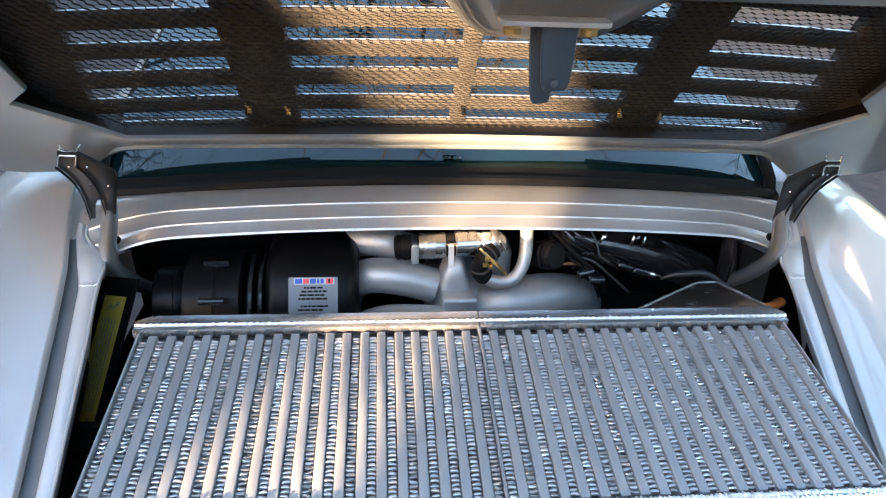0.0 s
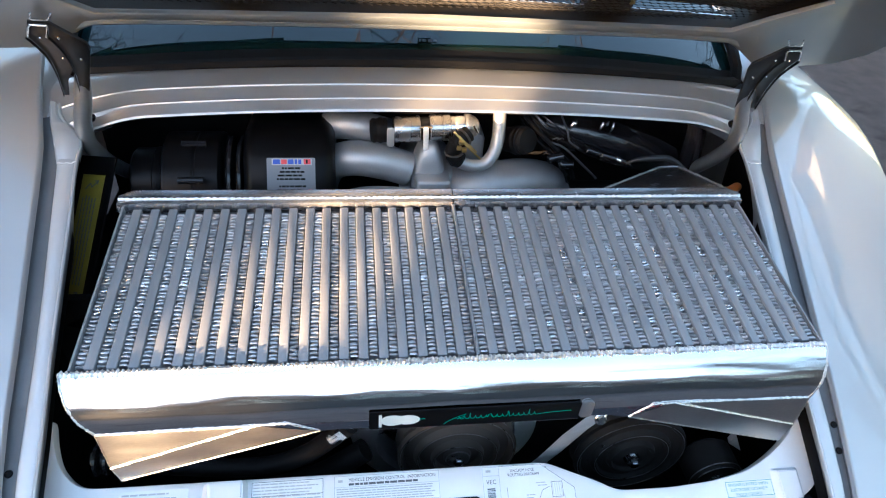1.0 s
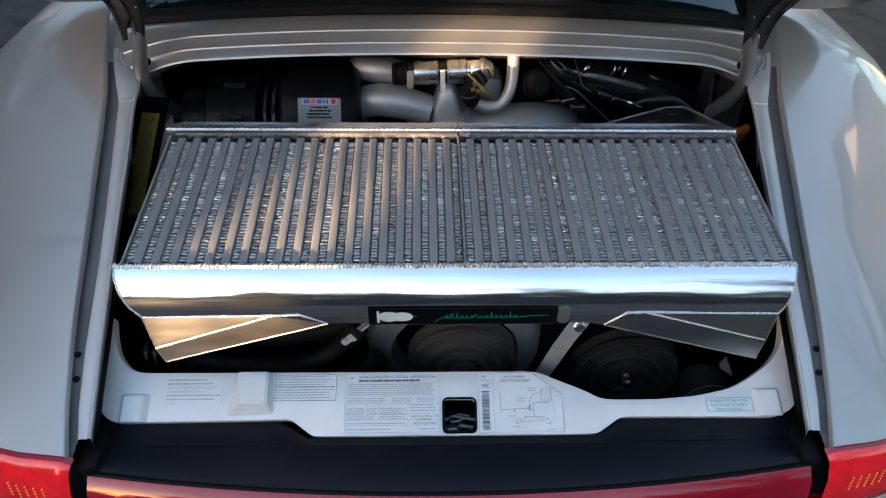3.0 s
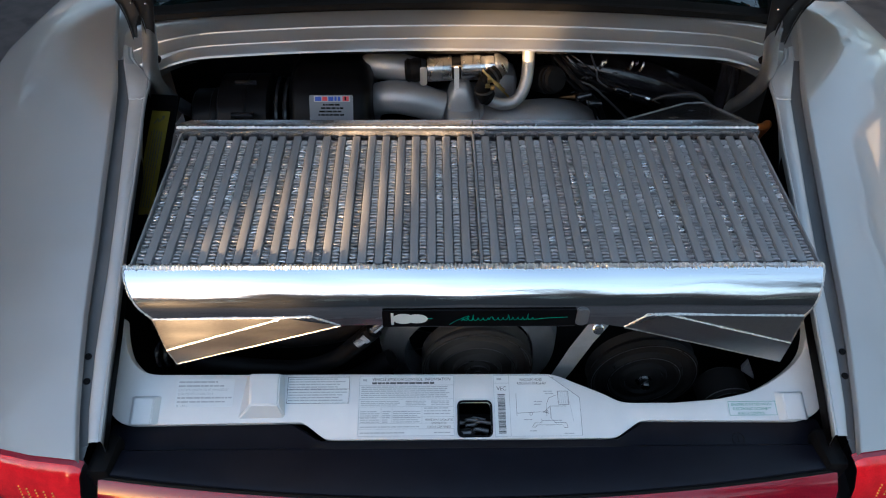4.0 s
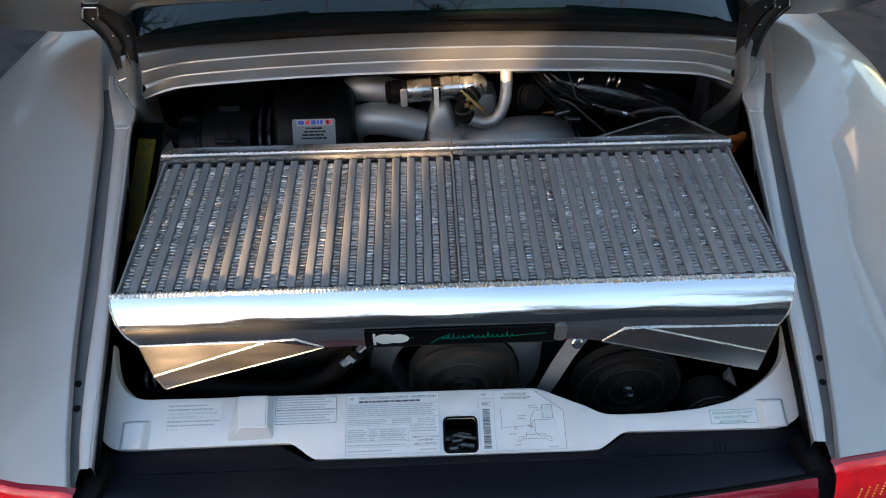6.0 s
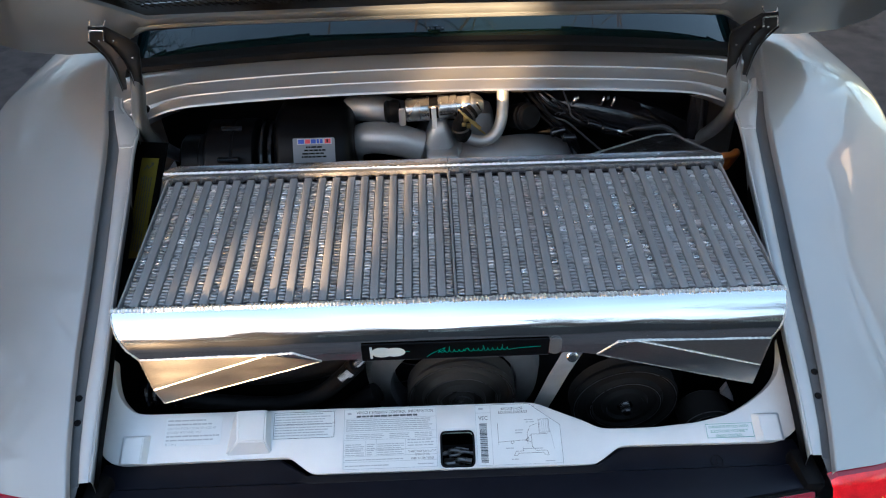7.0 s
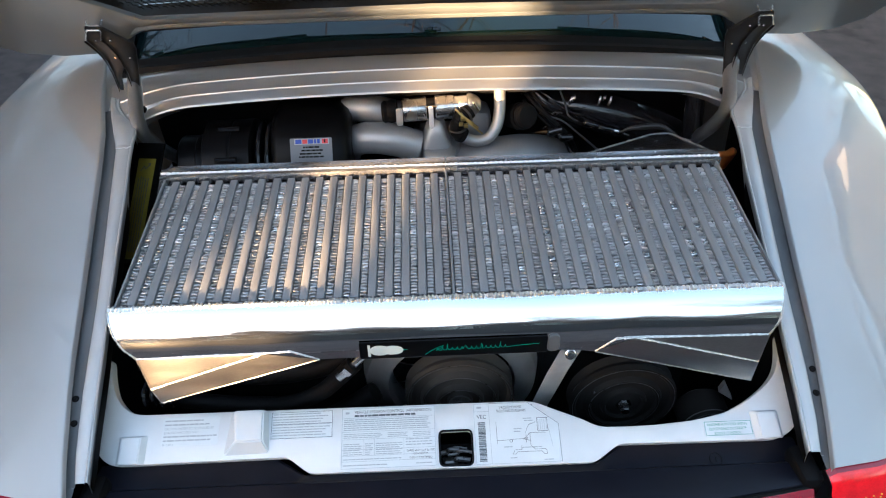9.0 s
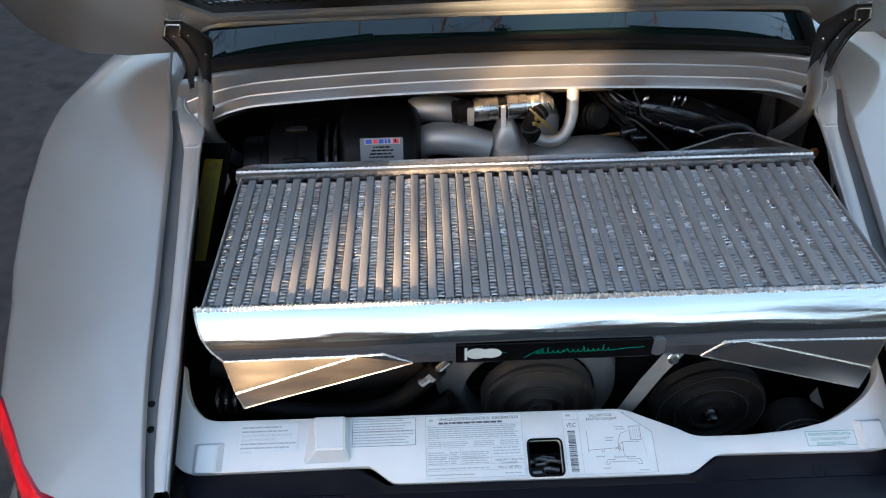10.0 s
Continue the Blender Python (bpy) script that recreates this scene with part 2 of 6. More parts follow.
def plate(bm, outline, holes, thick, m, mi=0, bevel=0.0):
    """A flat plate with holes: outlines of (x, y) in the plane of m, its face at z 0 and its back at -thick."""
    edges, loops = [], []
    for loop in [outline, *holes]:
        vs = [bm.verts.new((p[0], p[1], 0)) for p in loop]
        loops.append(vs)
        edges += [bm.edges.new((vs[i], vs[(i + 1) % len(vs)])) for i in range(len(vs))]
    r = bmesh.ops.triangle_fill(bm, edges=edges, use_beauty=True, use_dissolve=False, normal=(0, 0, 1))
    top = [f for f in r["geom"] if isinstance(f, bmesh.types.BMFace)]
    for f in top:
        if f.normal.z < 0:
            f.normal_flip()
    ext = bmesh.ops.extrude_face_region(bm, geom=top)
    low = [v for v in ext["geom"] if isinstance(v, bmesh.types.BMVert)]
    for v in low:
        v.co.z = -thick
    allv = {v for vs in loops for v in vs} | set(low)
    bmesh.ops.recalc_face_normals(bm, faces=list({f for v in allv for f in v.link_faces}))
    if bevel:
        rim = [e for e in {e for vs in loops for v in vs for e in v.link_edges} if e.is_valid and len(e.link_faces) == 2 and e.calc_face_angle(0) > 1.0 and all(abs(v.co.z) < 1e-6 for v in e.verts)]
        rb = bmesh.ops.bevel(bm, geom=rim, offset=bevel, segments=2, affect="EDGES", profile=0.5)
        allv = {v for v in allv if v.is_valid} | {v for v in rb["verts"]}
    for v in allv:
        for f in v.link_faces:
            f.material_index = mi
    bmesh.ops.transform(bm, matrix=m, verts=list(allv))


def rounded(x0, y0, x1, y1, r, n=4):
    out = []
    for cx, cy, a0 in ((x1 - r, y1 - r, 0), (x0 + r, y1 - r, 90), (x0 + r, y0 + r, 180), (x1 - r, y0 + r, 270)):
        out += [(cx + r * math.cos(radians(a0 + 90 * k / n)), cy + r * math.sin(radians(a0 + 90 * k / n))) for k in range(n + 1)]
    return out


def letters(bm, words, size, x, y, m, mi=0, width=None, lift=0.0006, align="LEFT"):
    """Writing in the built-in font, laid on the plane of m."""
    cu = bpy.data.curves.new("writing", "FONT")
    cu.body, cu.size, cu.align_x = words, size, align
    cu.resolution_u = 2
    ob = new("writing", cu)
    me = ob.to_mesh()
    xs = [v.co.x for v in me.vertices]
    k = width / (max(xs) - min(xs)) if width else 1.0
    vs = [bm.verts.new(m @ Vector((x + v.co.x * k, y + v.co.y, lift))) for v in me.vertices]
    for p in me.polygons:
        f = bm.faces.new([vs[i] for i in p.vertices])
        f.material_index = mi
    ob.to_mesh_clear()
    bpy.data.objects.remove(ob)


def flat(bm, x0, y0, x1, y1, m, mi=0, lift=0.0006):
    f = bm.faces.new([bm.verts.new(m @ Vector((x, y, lift))) for x, y in ((x0, y0), (x1, y0), (x1, y1), (x0, y1))])
    f.material_index = mi


def plane_at(origin, right, up):
    """A pose whose x runs right and whose y runs up."""
    x = Vector(right).normalized()
    z = x.cross(Vector(up)).normalized()
    y = z.cross(x)
    return Matrix.Translation(origin) @ Matrix((x, y, z)).transposed().to_4x4()


def bead(bm, a, b, r=0.0028, mi=0, step=0.0028, seed=1):
    """A weld bead from a to b, scale upon scale."""
    rng = random.Random(seed)
    a, b = Vector(a), Vector(b)
    n = max(3, int((b - a).length / step))
    wob = Vector((0, 0, 1)).cross((b - a).normalized())
    pipe(bm, [a + (b - a) * i / n + wob * rng.uniform(-0.0005, 0.0005) for i in range(n + 1)], [r * (0.65 + 0.5 * (i % 2) + rng.uniform(-0.15, 0.3)) for i in range(n + 1)], 6, mi)


def interp(x, table):
    """Straight interpolation in a small table of (x, value)."""
    if x <= table[0][0]:
        return table[0][1]
    for (x0, v0), (x1, v1) in zip(table, table[1:]):
        if x <= x1:
            return v0 + (v1 - v0) * (x - x0) / (x1 - x0)
    return table[-1][1]


DECK = 0.471                              # slope of the tail


def deck_z(y):
    return 0.80 + DECK * y


# ---- ground and surroundings ----
bm = bmesh.new()
bmesh.ops.create_grid(bm, x_segments=2, y_segments=2, size=400)
tagged(part("ground", bm, ASPHALT, None, "grey worn asphalt with dark damp stains", 0), kind="structure")


def house(name, x0, x1, y0, y1, eaves, ridge, face, wall_mat, label):
    """A plain house: walls, pitched roof, windows with frames on the side that faces the car (face: y of that side)."""
    h = thing(name, ((x0 + x1) / 2, (y0 + y1) / 2, 0), label, "house")
    bm = bmesh.new()
    box(bm, (x0, y0, 0), (x1, y1, eaves))
    ym = (y0 + y1) / 2
    for x in (x0 + 0.001, x1 - 0.001):
        bm.faces.new([bm.verts.new(p) for p in ((x, y0, eaves), (x, y1, eaves), (x, ym, ridge - 0.22))])
    part("wall", bm, wall_mat, h, smooth=0)
    bm = bmesh.new()
    grid(bm, [[(x, y0 - 0.4, eaves - 0.15), (x, ym, ridge), (x, y1 + 0.4, eaves - 0.15), (x, y1 + 0.4, eaves - 0.3), (x, ym, ridge - 0.2), (x, y0 - 0.4, eaves - 0.3)] for x in (x0 - 0.3, x1 + 0.3)], closed=True)
    part("roof", bm, ROOF, h, smooth=0)
    out = -1 if face == y0 else 1
    n = max(1, int((x1 - x0) / 2.6))
    for storey in range(2 if eaves > 4 else 1):
        for k in range(n):
            cx, cz = x0 + (k + 0.5) * (x1 - x0) / n, 1.7 + 2.7 * storey
            bm = bmesh.new()
            box(bm, (cx - 0.6, min(face, face + out * 0.06), cz - 0.75), (cx + 0.6, max(face, face + out * 0.06), cz + 0.75), mi=0)
            w = part("window", bm, WHITE_SHAPE, h, smooth=0)
            for sx in (-1, 1):
                bm = bmesh.new()
                box(bm, (cx + sx * 0.28 - 0.24, min(face + out * 0.05, face + out * 0.075), cz - 0.66), (cx + sx * 0.28 + 0.24, max(face + out * 0.05, face + out * 0.075), cz + 0.66))
                part("pane", bm, PANE, w, smooth=0)
    return h


def bare_tree(seed, height):
    rng = random.Random(seed)
    t = thing("bare_tree", (0, 0, 0), "leafless winter tree with fine twigs", "tree", "bare trees around")
    bm = bmesh.new()
    twigs = bmesh.new()

    def grow(p, d, length, r, level):
        n = 4
        pts, rad, q = [p], [r], p.copy()
        for i in range(n):
            d = (d + Vector((rng.uniform(-1, 1), rng.uniform(-1, 1), rng.uniform(-0.4, 0.7))) * 0.16).normalized()
            q = q + d * length / n
            pts.append(q.copy())
            rad.append(r * (1 - 0.45 * (i + 1) / n))
        pipe(bm if level < 2 else twigs, pts, rad, 7 if level < 2 else 3, caps=False)
        if level == 4:
            return
        for i in range((5, 5, 5, 4)[level]):
            k = rng.randint(1 if level else 2, n)
            side = Vector((rng.uniform(-1, 1), rng.uniform(-1, 1), rng.uniform(-0.1, 0.8))).normalized()
            grow(pts[k], (d * 0.55 + side).normalized(), length * rng.uniform(0.5, 0.75), rad[k] * 0.6, level + 1)

    grow(Vector((0, 0, -0.1)), Vector((0, 0, 1)), height * 0.42, height * 0.022, 0)
    part("trunk", bm, BARK, t)
    part("crown", twigs, BARK, t)
    return t


# unseen walls added behind the car; the low stretch lets one sun beam through
for name, x0, x1, y0, y1, top in (("wall_beam_left", -17, -5.62, -7.5, -7.25, 1.92), ("wall_beam_right", -4.65, 16, -6.75, -6.5, 1.92), ("wall_beam_low", -5.51, -4.4, -7.48, -7.3, 1.04)):
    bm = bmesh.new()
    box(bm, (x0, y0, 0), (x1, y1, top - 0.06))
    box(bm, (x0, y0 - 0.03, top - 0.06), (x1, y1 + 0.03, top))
    if name == "wall_beam_left":
        box(bm, (x1, y0, 0), (-5.52, y1, 1.42))        # lower stepped end, added to shape the beam's left edge
    tagged(part(name, bm, BRICK_WALL, None, "unseen dark grey brick wall added to shape the sun beam", 0), kind="structure")
# unseen taller houses added to block the low sun, a gap left for the beam
house("brick_house", -36, -16.4, -20, -16, 5.4, 7.4, -16, BRICK_WALL, "unseen dark grey brick two-storey house added to block the low sun")
house("brick_house", -9.4, 16, -20, -16, 5.4, 7.4, -16, BRICK_WALL, "unseen dark grey brick two-storey house added to block the low sun")
house("grey_house", -14, -1.0, 14, 22, 5.2, 7.6, 14, RENDERED, "grey rendered two-storey house with dark window panes")
house("grey_house", 4.5, 15, 12, 20, 5.4, 8.0, 12, RENDERED, "grey rendered two-storey house with dark window panes")
house("brick_house", -17, -9.6, -2.5, 10.0, 4.3, 6.2, -1.5, BRICK_WALL, "dark grey brick house with a tiled pitched roof")
house("grey_house", 8.8, 18, -0.3, 4.1, 5.0, 8.0, -0.3, RENDERED, "grey rendered two-storey house with dark window panes")
# unseen twigs added in the gap; the dense top dims the beam on the shelf
shrub = thing("bare_shrub", (-5.15, -7.1, 0), "unseen leafless shrub added to thin the sun beam", "shrub")
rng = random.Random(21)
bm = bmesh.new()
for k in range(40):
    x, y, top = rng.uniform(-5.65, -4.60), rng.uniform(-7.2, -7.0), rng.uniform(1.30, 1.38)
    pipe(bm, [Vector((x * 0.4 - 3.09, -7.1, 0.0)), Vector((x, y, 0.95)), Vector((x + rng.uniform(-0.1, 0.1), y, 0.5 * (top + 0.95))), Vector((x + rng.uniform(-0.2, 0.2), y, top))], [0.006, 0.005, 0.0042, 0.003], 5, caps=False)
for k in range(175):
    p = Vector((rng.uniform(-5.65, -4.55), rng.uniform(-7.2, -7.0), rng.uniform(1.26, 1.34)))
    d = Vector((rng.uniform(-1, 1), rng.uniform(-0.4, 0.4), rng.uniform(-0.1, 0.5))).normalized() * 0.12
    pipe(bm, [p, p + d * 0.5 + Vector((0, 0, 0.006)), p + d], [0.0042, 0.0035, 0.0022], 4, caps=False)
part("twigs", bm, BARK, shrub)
tree = bare_tree(3, 9.0)
tree.location = (-3.5, 10.5, 0)
for x, y, turn, k in ((2.6, 13, 70, 1.0), (-6.0, 3.2, 150, 0.8), (-5.6, 0.4, 20, 0.7), (-6.6, 1.6, 280, 0.8), (-6.3, 2.2, 330, 0.9), (-8.0, -2.0, 30, 0.9), (4.0, -4.8, 200, 0.9), (6.0, -4.4, 140, 0.85), (-7.5, 5.5, 260, 0.8), (7.5, 6.5, 310, 0.9), (-1.0, -12.5, 120, 1.1), (5.0, -12, 250, 1.1), (11, -9, 40, 1.1), (-14, -10, 170, 1.2), (-6.5, 9.5, 90, 1.0), (0.5, 16.5, 215, 1.1), (-0.7, 5.4, 20, 1.25), (1.6, 7.6, 160, 1.35), (-2.4, -9.3, 75, 1.0), (2.2, -9.6, 190, 1.05), (-4.8, 0.9, 110, 0.92), (6.2, -1.4, 30, 0.75), (4.4, 3.6, 200, 0.72), (5.6, 5.4, 20, 0.8), (-6.2, 0.9, 45, 1.1), (-4.9, 2.2, 300, 0.95), (-5.4, 1.5, 85, 1.0), (-5.0, 0.2, 160, 0.9)):
    copy_thing(tree, pose(x, y, 0, 0, 0, turn) @ Matrix.Scale(k, 4))

# ---- the car body ----
car = thing("sports_car", (0, 0.5, 0), "silver sports car seen from behind with its engine lid open", "car")


def fender_edge(y):
    return interp(y, [(-0.14, 0.529), (-0.11, 0.536), (-0.075, 0.543), (0.0, 0.5535), (0.06, 0.560), (0.16, 0.5665), (0.25, 0.574), (0.36, 0.5825), (0.42, 0.589), (0.5, 0.606), (0.7, 0.64), (1.0, 0.66), (1.7, 0.68)])


def flange_outer(y):
    """The x at which the rail's flange rises from the gutter."""
    return interp(y, [(-0.12, 0.523), (-0.073, 0.5315), (0.0, 0.5385), (0.125, 0.5445), (0.217, 0.551), (0.318, 0.560), (0.394, 0.5665), (0.424, 0.576), (0.467, 0.590), (0.55, 0.607), (0.65, 0.63)])


def flange_inner(y):
    """The x of the flange's folded edge over the engine bay."""
    return interp(y, [(-0.12, 0.5045), (-0.04, 0.511), (0.04, 0.515), (0.12, 0.521), (0.214, 0.526), (0.314, 0.531), (0.375, 0.536), (0.40, 0.5365), (0.425, 0.5345), (0.44, 0.543), (0.455, 0.558), (0.48, 0.577), (0.65, 0.60)])


def tail_edge(x):
    """The y of the fender's rear edge over the tail lamp."""
    return interp(x, [(0.53, -0.136), (0.6, -0.125), (0.65, -0.112), (0.69, -0.094), (0.727, -0.054), (0.76, -0.005), (0.80, 0.050), (0.84, 0.085), (0.88, 0.13), (0.92, 0.17)])


def fender_half_width(y):
    return interp(y, [(-0.2, 0.83), (0.0, 0.842), (0.12, 0.872), (0.25, 0.902), (0.5, 0.915), (0.8, 0.910), (1.2, 0.88), (1.8, 0.86)])


EDGE = 0.014                              # the fender's edge stands this far above the channel


def fender_top(y):
    """Height of the fender's inner edge."""
    return EDGE + (deck_z(y) if y < 0.5 else deck_z(0.5) + 0.055 * math.tanh((y - 0.5) * DECK / 0.055))


def fender_drop(u, y):
    """How far the fender lies under its inner edge, from that edge (0) to the flank (1)."""
    u = min(max(u, 0.0), 1.0)
    deep = interp(y, [(-0.15, 0.060), (0.1, 0.070), (0.2, 0.078), (0.37, 0.062), (0.48, 0.072), (0.64, 0.105), (0.8, 0.12), (1.07, 0.17), (1.7, 0.2)])
    t = max(0.0, (u - 0.80) / 0.20)
    return 0.0075 * max(0.0, 1 - u / 0.012) ** 2 + deep * (0.55 * u / 0.83 + 0.45 * (u / 0.83) ** 2.6) + 0.42 * (1 - (1 - t ** 2.2) ** 0.45)


for side in (-1, 1):
    bm = bmesh.new()
    rows = []
    nu, nv = 40, 48
    for j in range(nv + 1):
        v = (j / nv) ** 1.25
        row = []
        for u in [0.0, 0.002, 0.0045, 0.008, 0.013, 0.022] + [1 - (1 - i / nu) ** 1.6 for i in range(1, nu + 1)]:
            yy = -0.13 + 1.75 * v
            for _ in range(3):
                xe = fender_edge(yy) + 0.0015
                x = xe + (fender_half_width(yy) - xe) * u
                y0 = tail_edge(x)
                yy = y0 + (1.62 - y0) * v
            row.append((side * x, yy, fender_top(yy) - fender_drop(u, yy)))
        rows.append(row)
    grid(bm, rows, flip=side < 0)
    # turned-in edge along the rail
    lip = [[r[0], (r[0][0] - side * 0.0006, r[0][1], r[0][2] - 0.001), (r[0][0] + side * 0.004, r[0][1], r[0][2] - 0.016)] for r in rows]
    grid(bm, lip, flip=side > 0)
    bmesh.ops.remove_doubles(bm, verts=bm.verts, dist=1e-5)
    part("rear_fender", bm, SILVER, car, smooth=50)

    # rail: channel and flange along the opening
    bm = bmesh.new()
    rows = []
    for j in range(65):
        y = -0.113 + 0.61 * j / 64
        xf, fo, fi = fender_edge(y), flange_outer(y), flange_inner(y)
        fo = min(fo, xf - 0.0012)
        wall = interp(y, [(0.30, 1.0), (0.37, 0.12)])
        dip = -0.006 * max(0.0, (y - 0.40) / 0.07) ** 2 if y < 0.47 else -0.006
        prof = [(xf + 0.0045, 0.0015), (xf + 0.0045, -0.001), (xf + 0.0040, -0.002), (min(fo + 0.0035, xf - 0.0004), -0.001), (min(fo + 0.0012, xf - 0.0006), 0.001), (fo - 0.0006, 0.0072), (fo - 0.003, 0.0092), (0.5 * (fo + fi), 0.0100 + 0.4 * dip), (fi + 0.0062, 0.0100 + dip), (fi + 0.0050, 0.0094 + dip), (fi + 0.0038, 0.0112 + dip), (fi + 0.0018, 0.0120 + dip), (fi + 0.0003, 0.0108 + dip), (fi, 0.006 + dip), (fi + 0.003, 0.006 + dip - 0.021 * wall), (fi + 0.010, 0.006 + dip - 0.046 * wall)]
        rows.append([(side * x, y, fender_top(y) - EDGE + h) for x, h in prof])
    grid(bm, rows, flip=side < 0)
    rail = part("rail", bm, RAIL_PAINT, car, "painted gutter rail beside the engine opening")
    # strip laid over the channel floor, darkened to stand for its shade
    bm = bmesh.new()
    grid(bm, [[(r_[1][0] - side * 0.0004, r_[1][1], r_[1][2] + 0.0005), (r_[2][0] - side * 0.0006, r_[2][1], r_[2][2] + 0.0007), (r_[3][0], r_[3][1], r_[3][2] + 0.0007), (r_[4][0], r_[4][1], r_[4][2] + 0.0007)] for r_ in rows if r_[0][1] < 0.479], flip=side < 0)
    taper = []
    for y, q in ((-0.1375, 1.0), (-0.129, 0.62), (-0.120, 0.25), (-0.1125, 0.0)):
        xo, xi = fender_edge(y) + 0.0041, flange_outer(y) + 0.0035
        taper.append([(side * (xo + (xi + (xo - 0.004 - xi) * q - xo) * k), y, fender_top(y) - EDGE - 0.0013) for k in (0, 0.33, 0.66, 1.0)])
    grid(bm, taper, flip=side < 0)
    part("gutter", bm, GUTTER, rail, "gutter between fender and flange, its shade put in as darker grey")
    bm = bmesh.new()
    grid(bm, [[(r_[13][0] - side * 0.0009, r_[13][1], r_[13][2] - 0.004), (r_[14][0] - side * 0.0016, r_[14][1], r_[14][2]), (r_[15][0] - side * 0.0012, r_[15][1], r_[15][2])] for r_ in rows if r_[0][1] < 0.30], flip=side < 0)
    bmesh.ops.solidify(bm, geom=bm.faces[:], thickness=0.0007)
    part("under_flange_strip", bm, RUBBER, rail, "black strip under the flange")
    bm = bmesh.new()
    box(bm, (min(side * 0.497, side * 0.530), -0.142, 0.680), (max(side * 0.497, side * 0.530), -0.080, 0.729), bevel=0.010)
    part("corner_rubber", bm, RUBBER, car, "black rubber corner block")
    # two drain holes with dark grommets
    for y in (0.0, -0.0325):
        bm = bmesh.new()
        m = plane_at((side * (0.5505 + 0.15 * y), y, deck_z(y) - 0.0003), (1, 0, 0), (0, 1, DECK))
        turned(bm, [(0.0001, 0.0012), (0.002, 0.001), (0.0034, 0.0020), (0.0045, 0.0018), (0.0050, 0)], m, 16)
        part("grommet", bm, RUBBER, rail, "dark rubber plug")
    bm = bmesh.new()
    pipe(bm, [(side * (0.566 - 0.0035 * k), 0.3935 + 0.0008 * math.sin(k * 1.9), deck_z(0.3935) + (0.0095 if k < 7 else 0.0115)) for k in range(9)], [0.0008, 0.0011, 0.0013, 0.0009, 0.0012, 0.0013, 0.001, 0.0013, 0.0008], 6)
    part("joint_bead", bm, SILVER_INNER, rail, "painted weld seam across the flange")
    # pressed corner where the flange runs into the shelf
    bm = bmesh.new()
    rows_c = []
    for k in range(9):
        y = 0.398 + 0.062 * k / 8
        fo, fi = flange_outer(y) - 0.002, max(flange_inner(y), 0.528) + 0.004
        swell = 0.0075 * math.sin(math.pi * min(1.0, (k + 0.6) / 7.5)) ** 0.8
        rows_c.append([(side * (fo + (fi - fo) * q), y, deck_z(y) + 0.0092 + swell * math.sin(math.pi * (0.12 + 0.76 * q))) for q in (0, 0.15, 0.3, 0.5, 0.7, 0.85, 1)])
    grid(bm, rows_c, flip=side > 0)
    bmesh.ops.recalc_face_normals(bm, faces=bm.faces[:])
    part("corner_gusset", bm, RAIL_PAINT, rail, "swelling pressed corner of silver sheet")
    bm = bmesh.new()
    pipe(bm, [(side * 0.581, 0.452, deck_z(0.452) + 0.006), (side * 0.577, 0.438, deck_z(0.438) + 0.007), (side * 0.5735, 0.425, deck_z(0.425) + 0.006), (side * 0.570, 0.421, deck_z(0.421) + 0.0095)], [0.0015, 0.0024, 0.003, 0.0016], 8, smooth_steps=4)
    part("folded_tab", bm, SILVER_INNER, rail, "small folded tab at the gutter's end")

    # tail lamp under the fender's edge
    bm = bmesh.new()
    xs = [0.527 + 0.275 * i / 30 for i in range(31)]
    rows = []
    for x in xs:
        y0 = tail_edge(x)
        u = (x - fender_edge(y0)) / (fender_half_width(y0) - fender_edge(y0))
        z0 = fender_top(y0) - fender_drop(u, y0)
        out = Vector((0.25 + 0.75 * max(0, (x - 0.62) / 0.24), -1, 0)).normalized()
        row = []
        for o, d in ((-0.004, 0.004), (0.004, 0.006), (0.014, 0.014), (0.026, 0.04), (0.034, 0.075), (0.036, 0.11), (0.03, 0.14), (0.0, 0.145)):
            row.append((side * (x + out.x * o), y0 + out.y * o, z0 - d))
        rows.append(row)
    grid(bm, rows, flip=side > 0)
    lamp = part("tail_lamp", bm, RED_LENS, car, "glossy red ribbed tail lamp lens")
    bm = bmesh.new()
    grid(bm, [[(p[0], p[1] - 0.0012, p[2] + 0.0008) for p in r_[:2]] for r_ in rows], flip=side > 0)
    part("lens_border", bm, DARK_RED, lamp, "dark red upper border of the lens")
    for k in range(5):
        for q in range(5):
            x = 0.565 + 0.012 * k
            y0 = tail_edge(x)
            bm = bmesh.new()
            bmesh.ops.create_icosphere(bm, subdivisions=1, radius=0.0013, matrix=Matrix.Translation((side * (x + 0.008), y0 - 0.0275 - 0.0012 * q, fender_top(y0) - 0.050 - q * 0.0055)))
            part("reflex_bead", bm, YELLOW_BEAD, lamp)

# rear shelf between window and opening, with two pressed creases
bm = bmesh.new()
rows = []
for i in range(61):
    x = -0.60 + 1.2 * i / 60
    k = abs(x) / 0.6
    crown = -0.030 * k ** 2.2
    turn = max(0.0, (abs(x) - 0.44) / 0.16) ** 2        # the lip turns down at its corners
    prof = [(0.500, 1.030), (0.462, 1.0500), (0.4525, 1.0545), (0.4545, 1.0575), (0.4708, 1.0655), (0.4722, 1.0666), (0.4732, 1.0686), (0.4748, 1.0692), (0.4965, 1.0772), (0.4980, 1.0784), (0.4990, 1.0804), (0.5005, 1.0810), (0.530, 1.0880), (0.545, 1.0895), (0.556, 1.0903)]
    row = []
    for q, (y, z) in enumerate(prof):
        low = 1.0 if q < 5 else (0.75 if q < 8 else (0.5 if q < 12 else 0.2))
        row.append((x, y - 0.022 * turn * low, z + crown - 0.045 * turn * low))
    rows.append(row)
grid(bm, rows, flip=True)
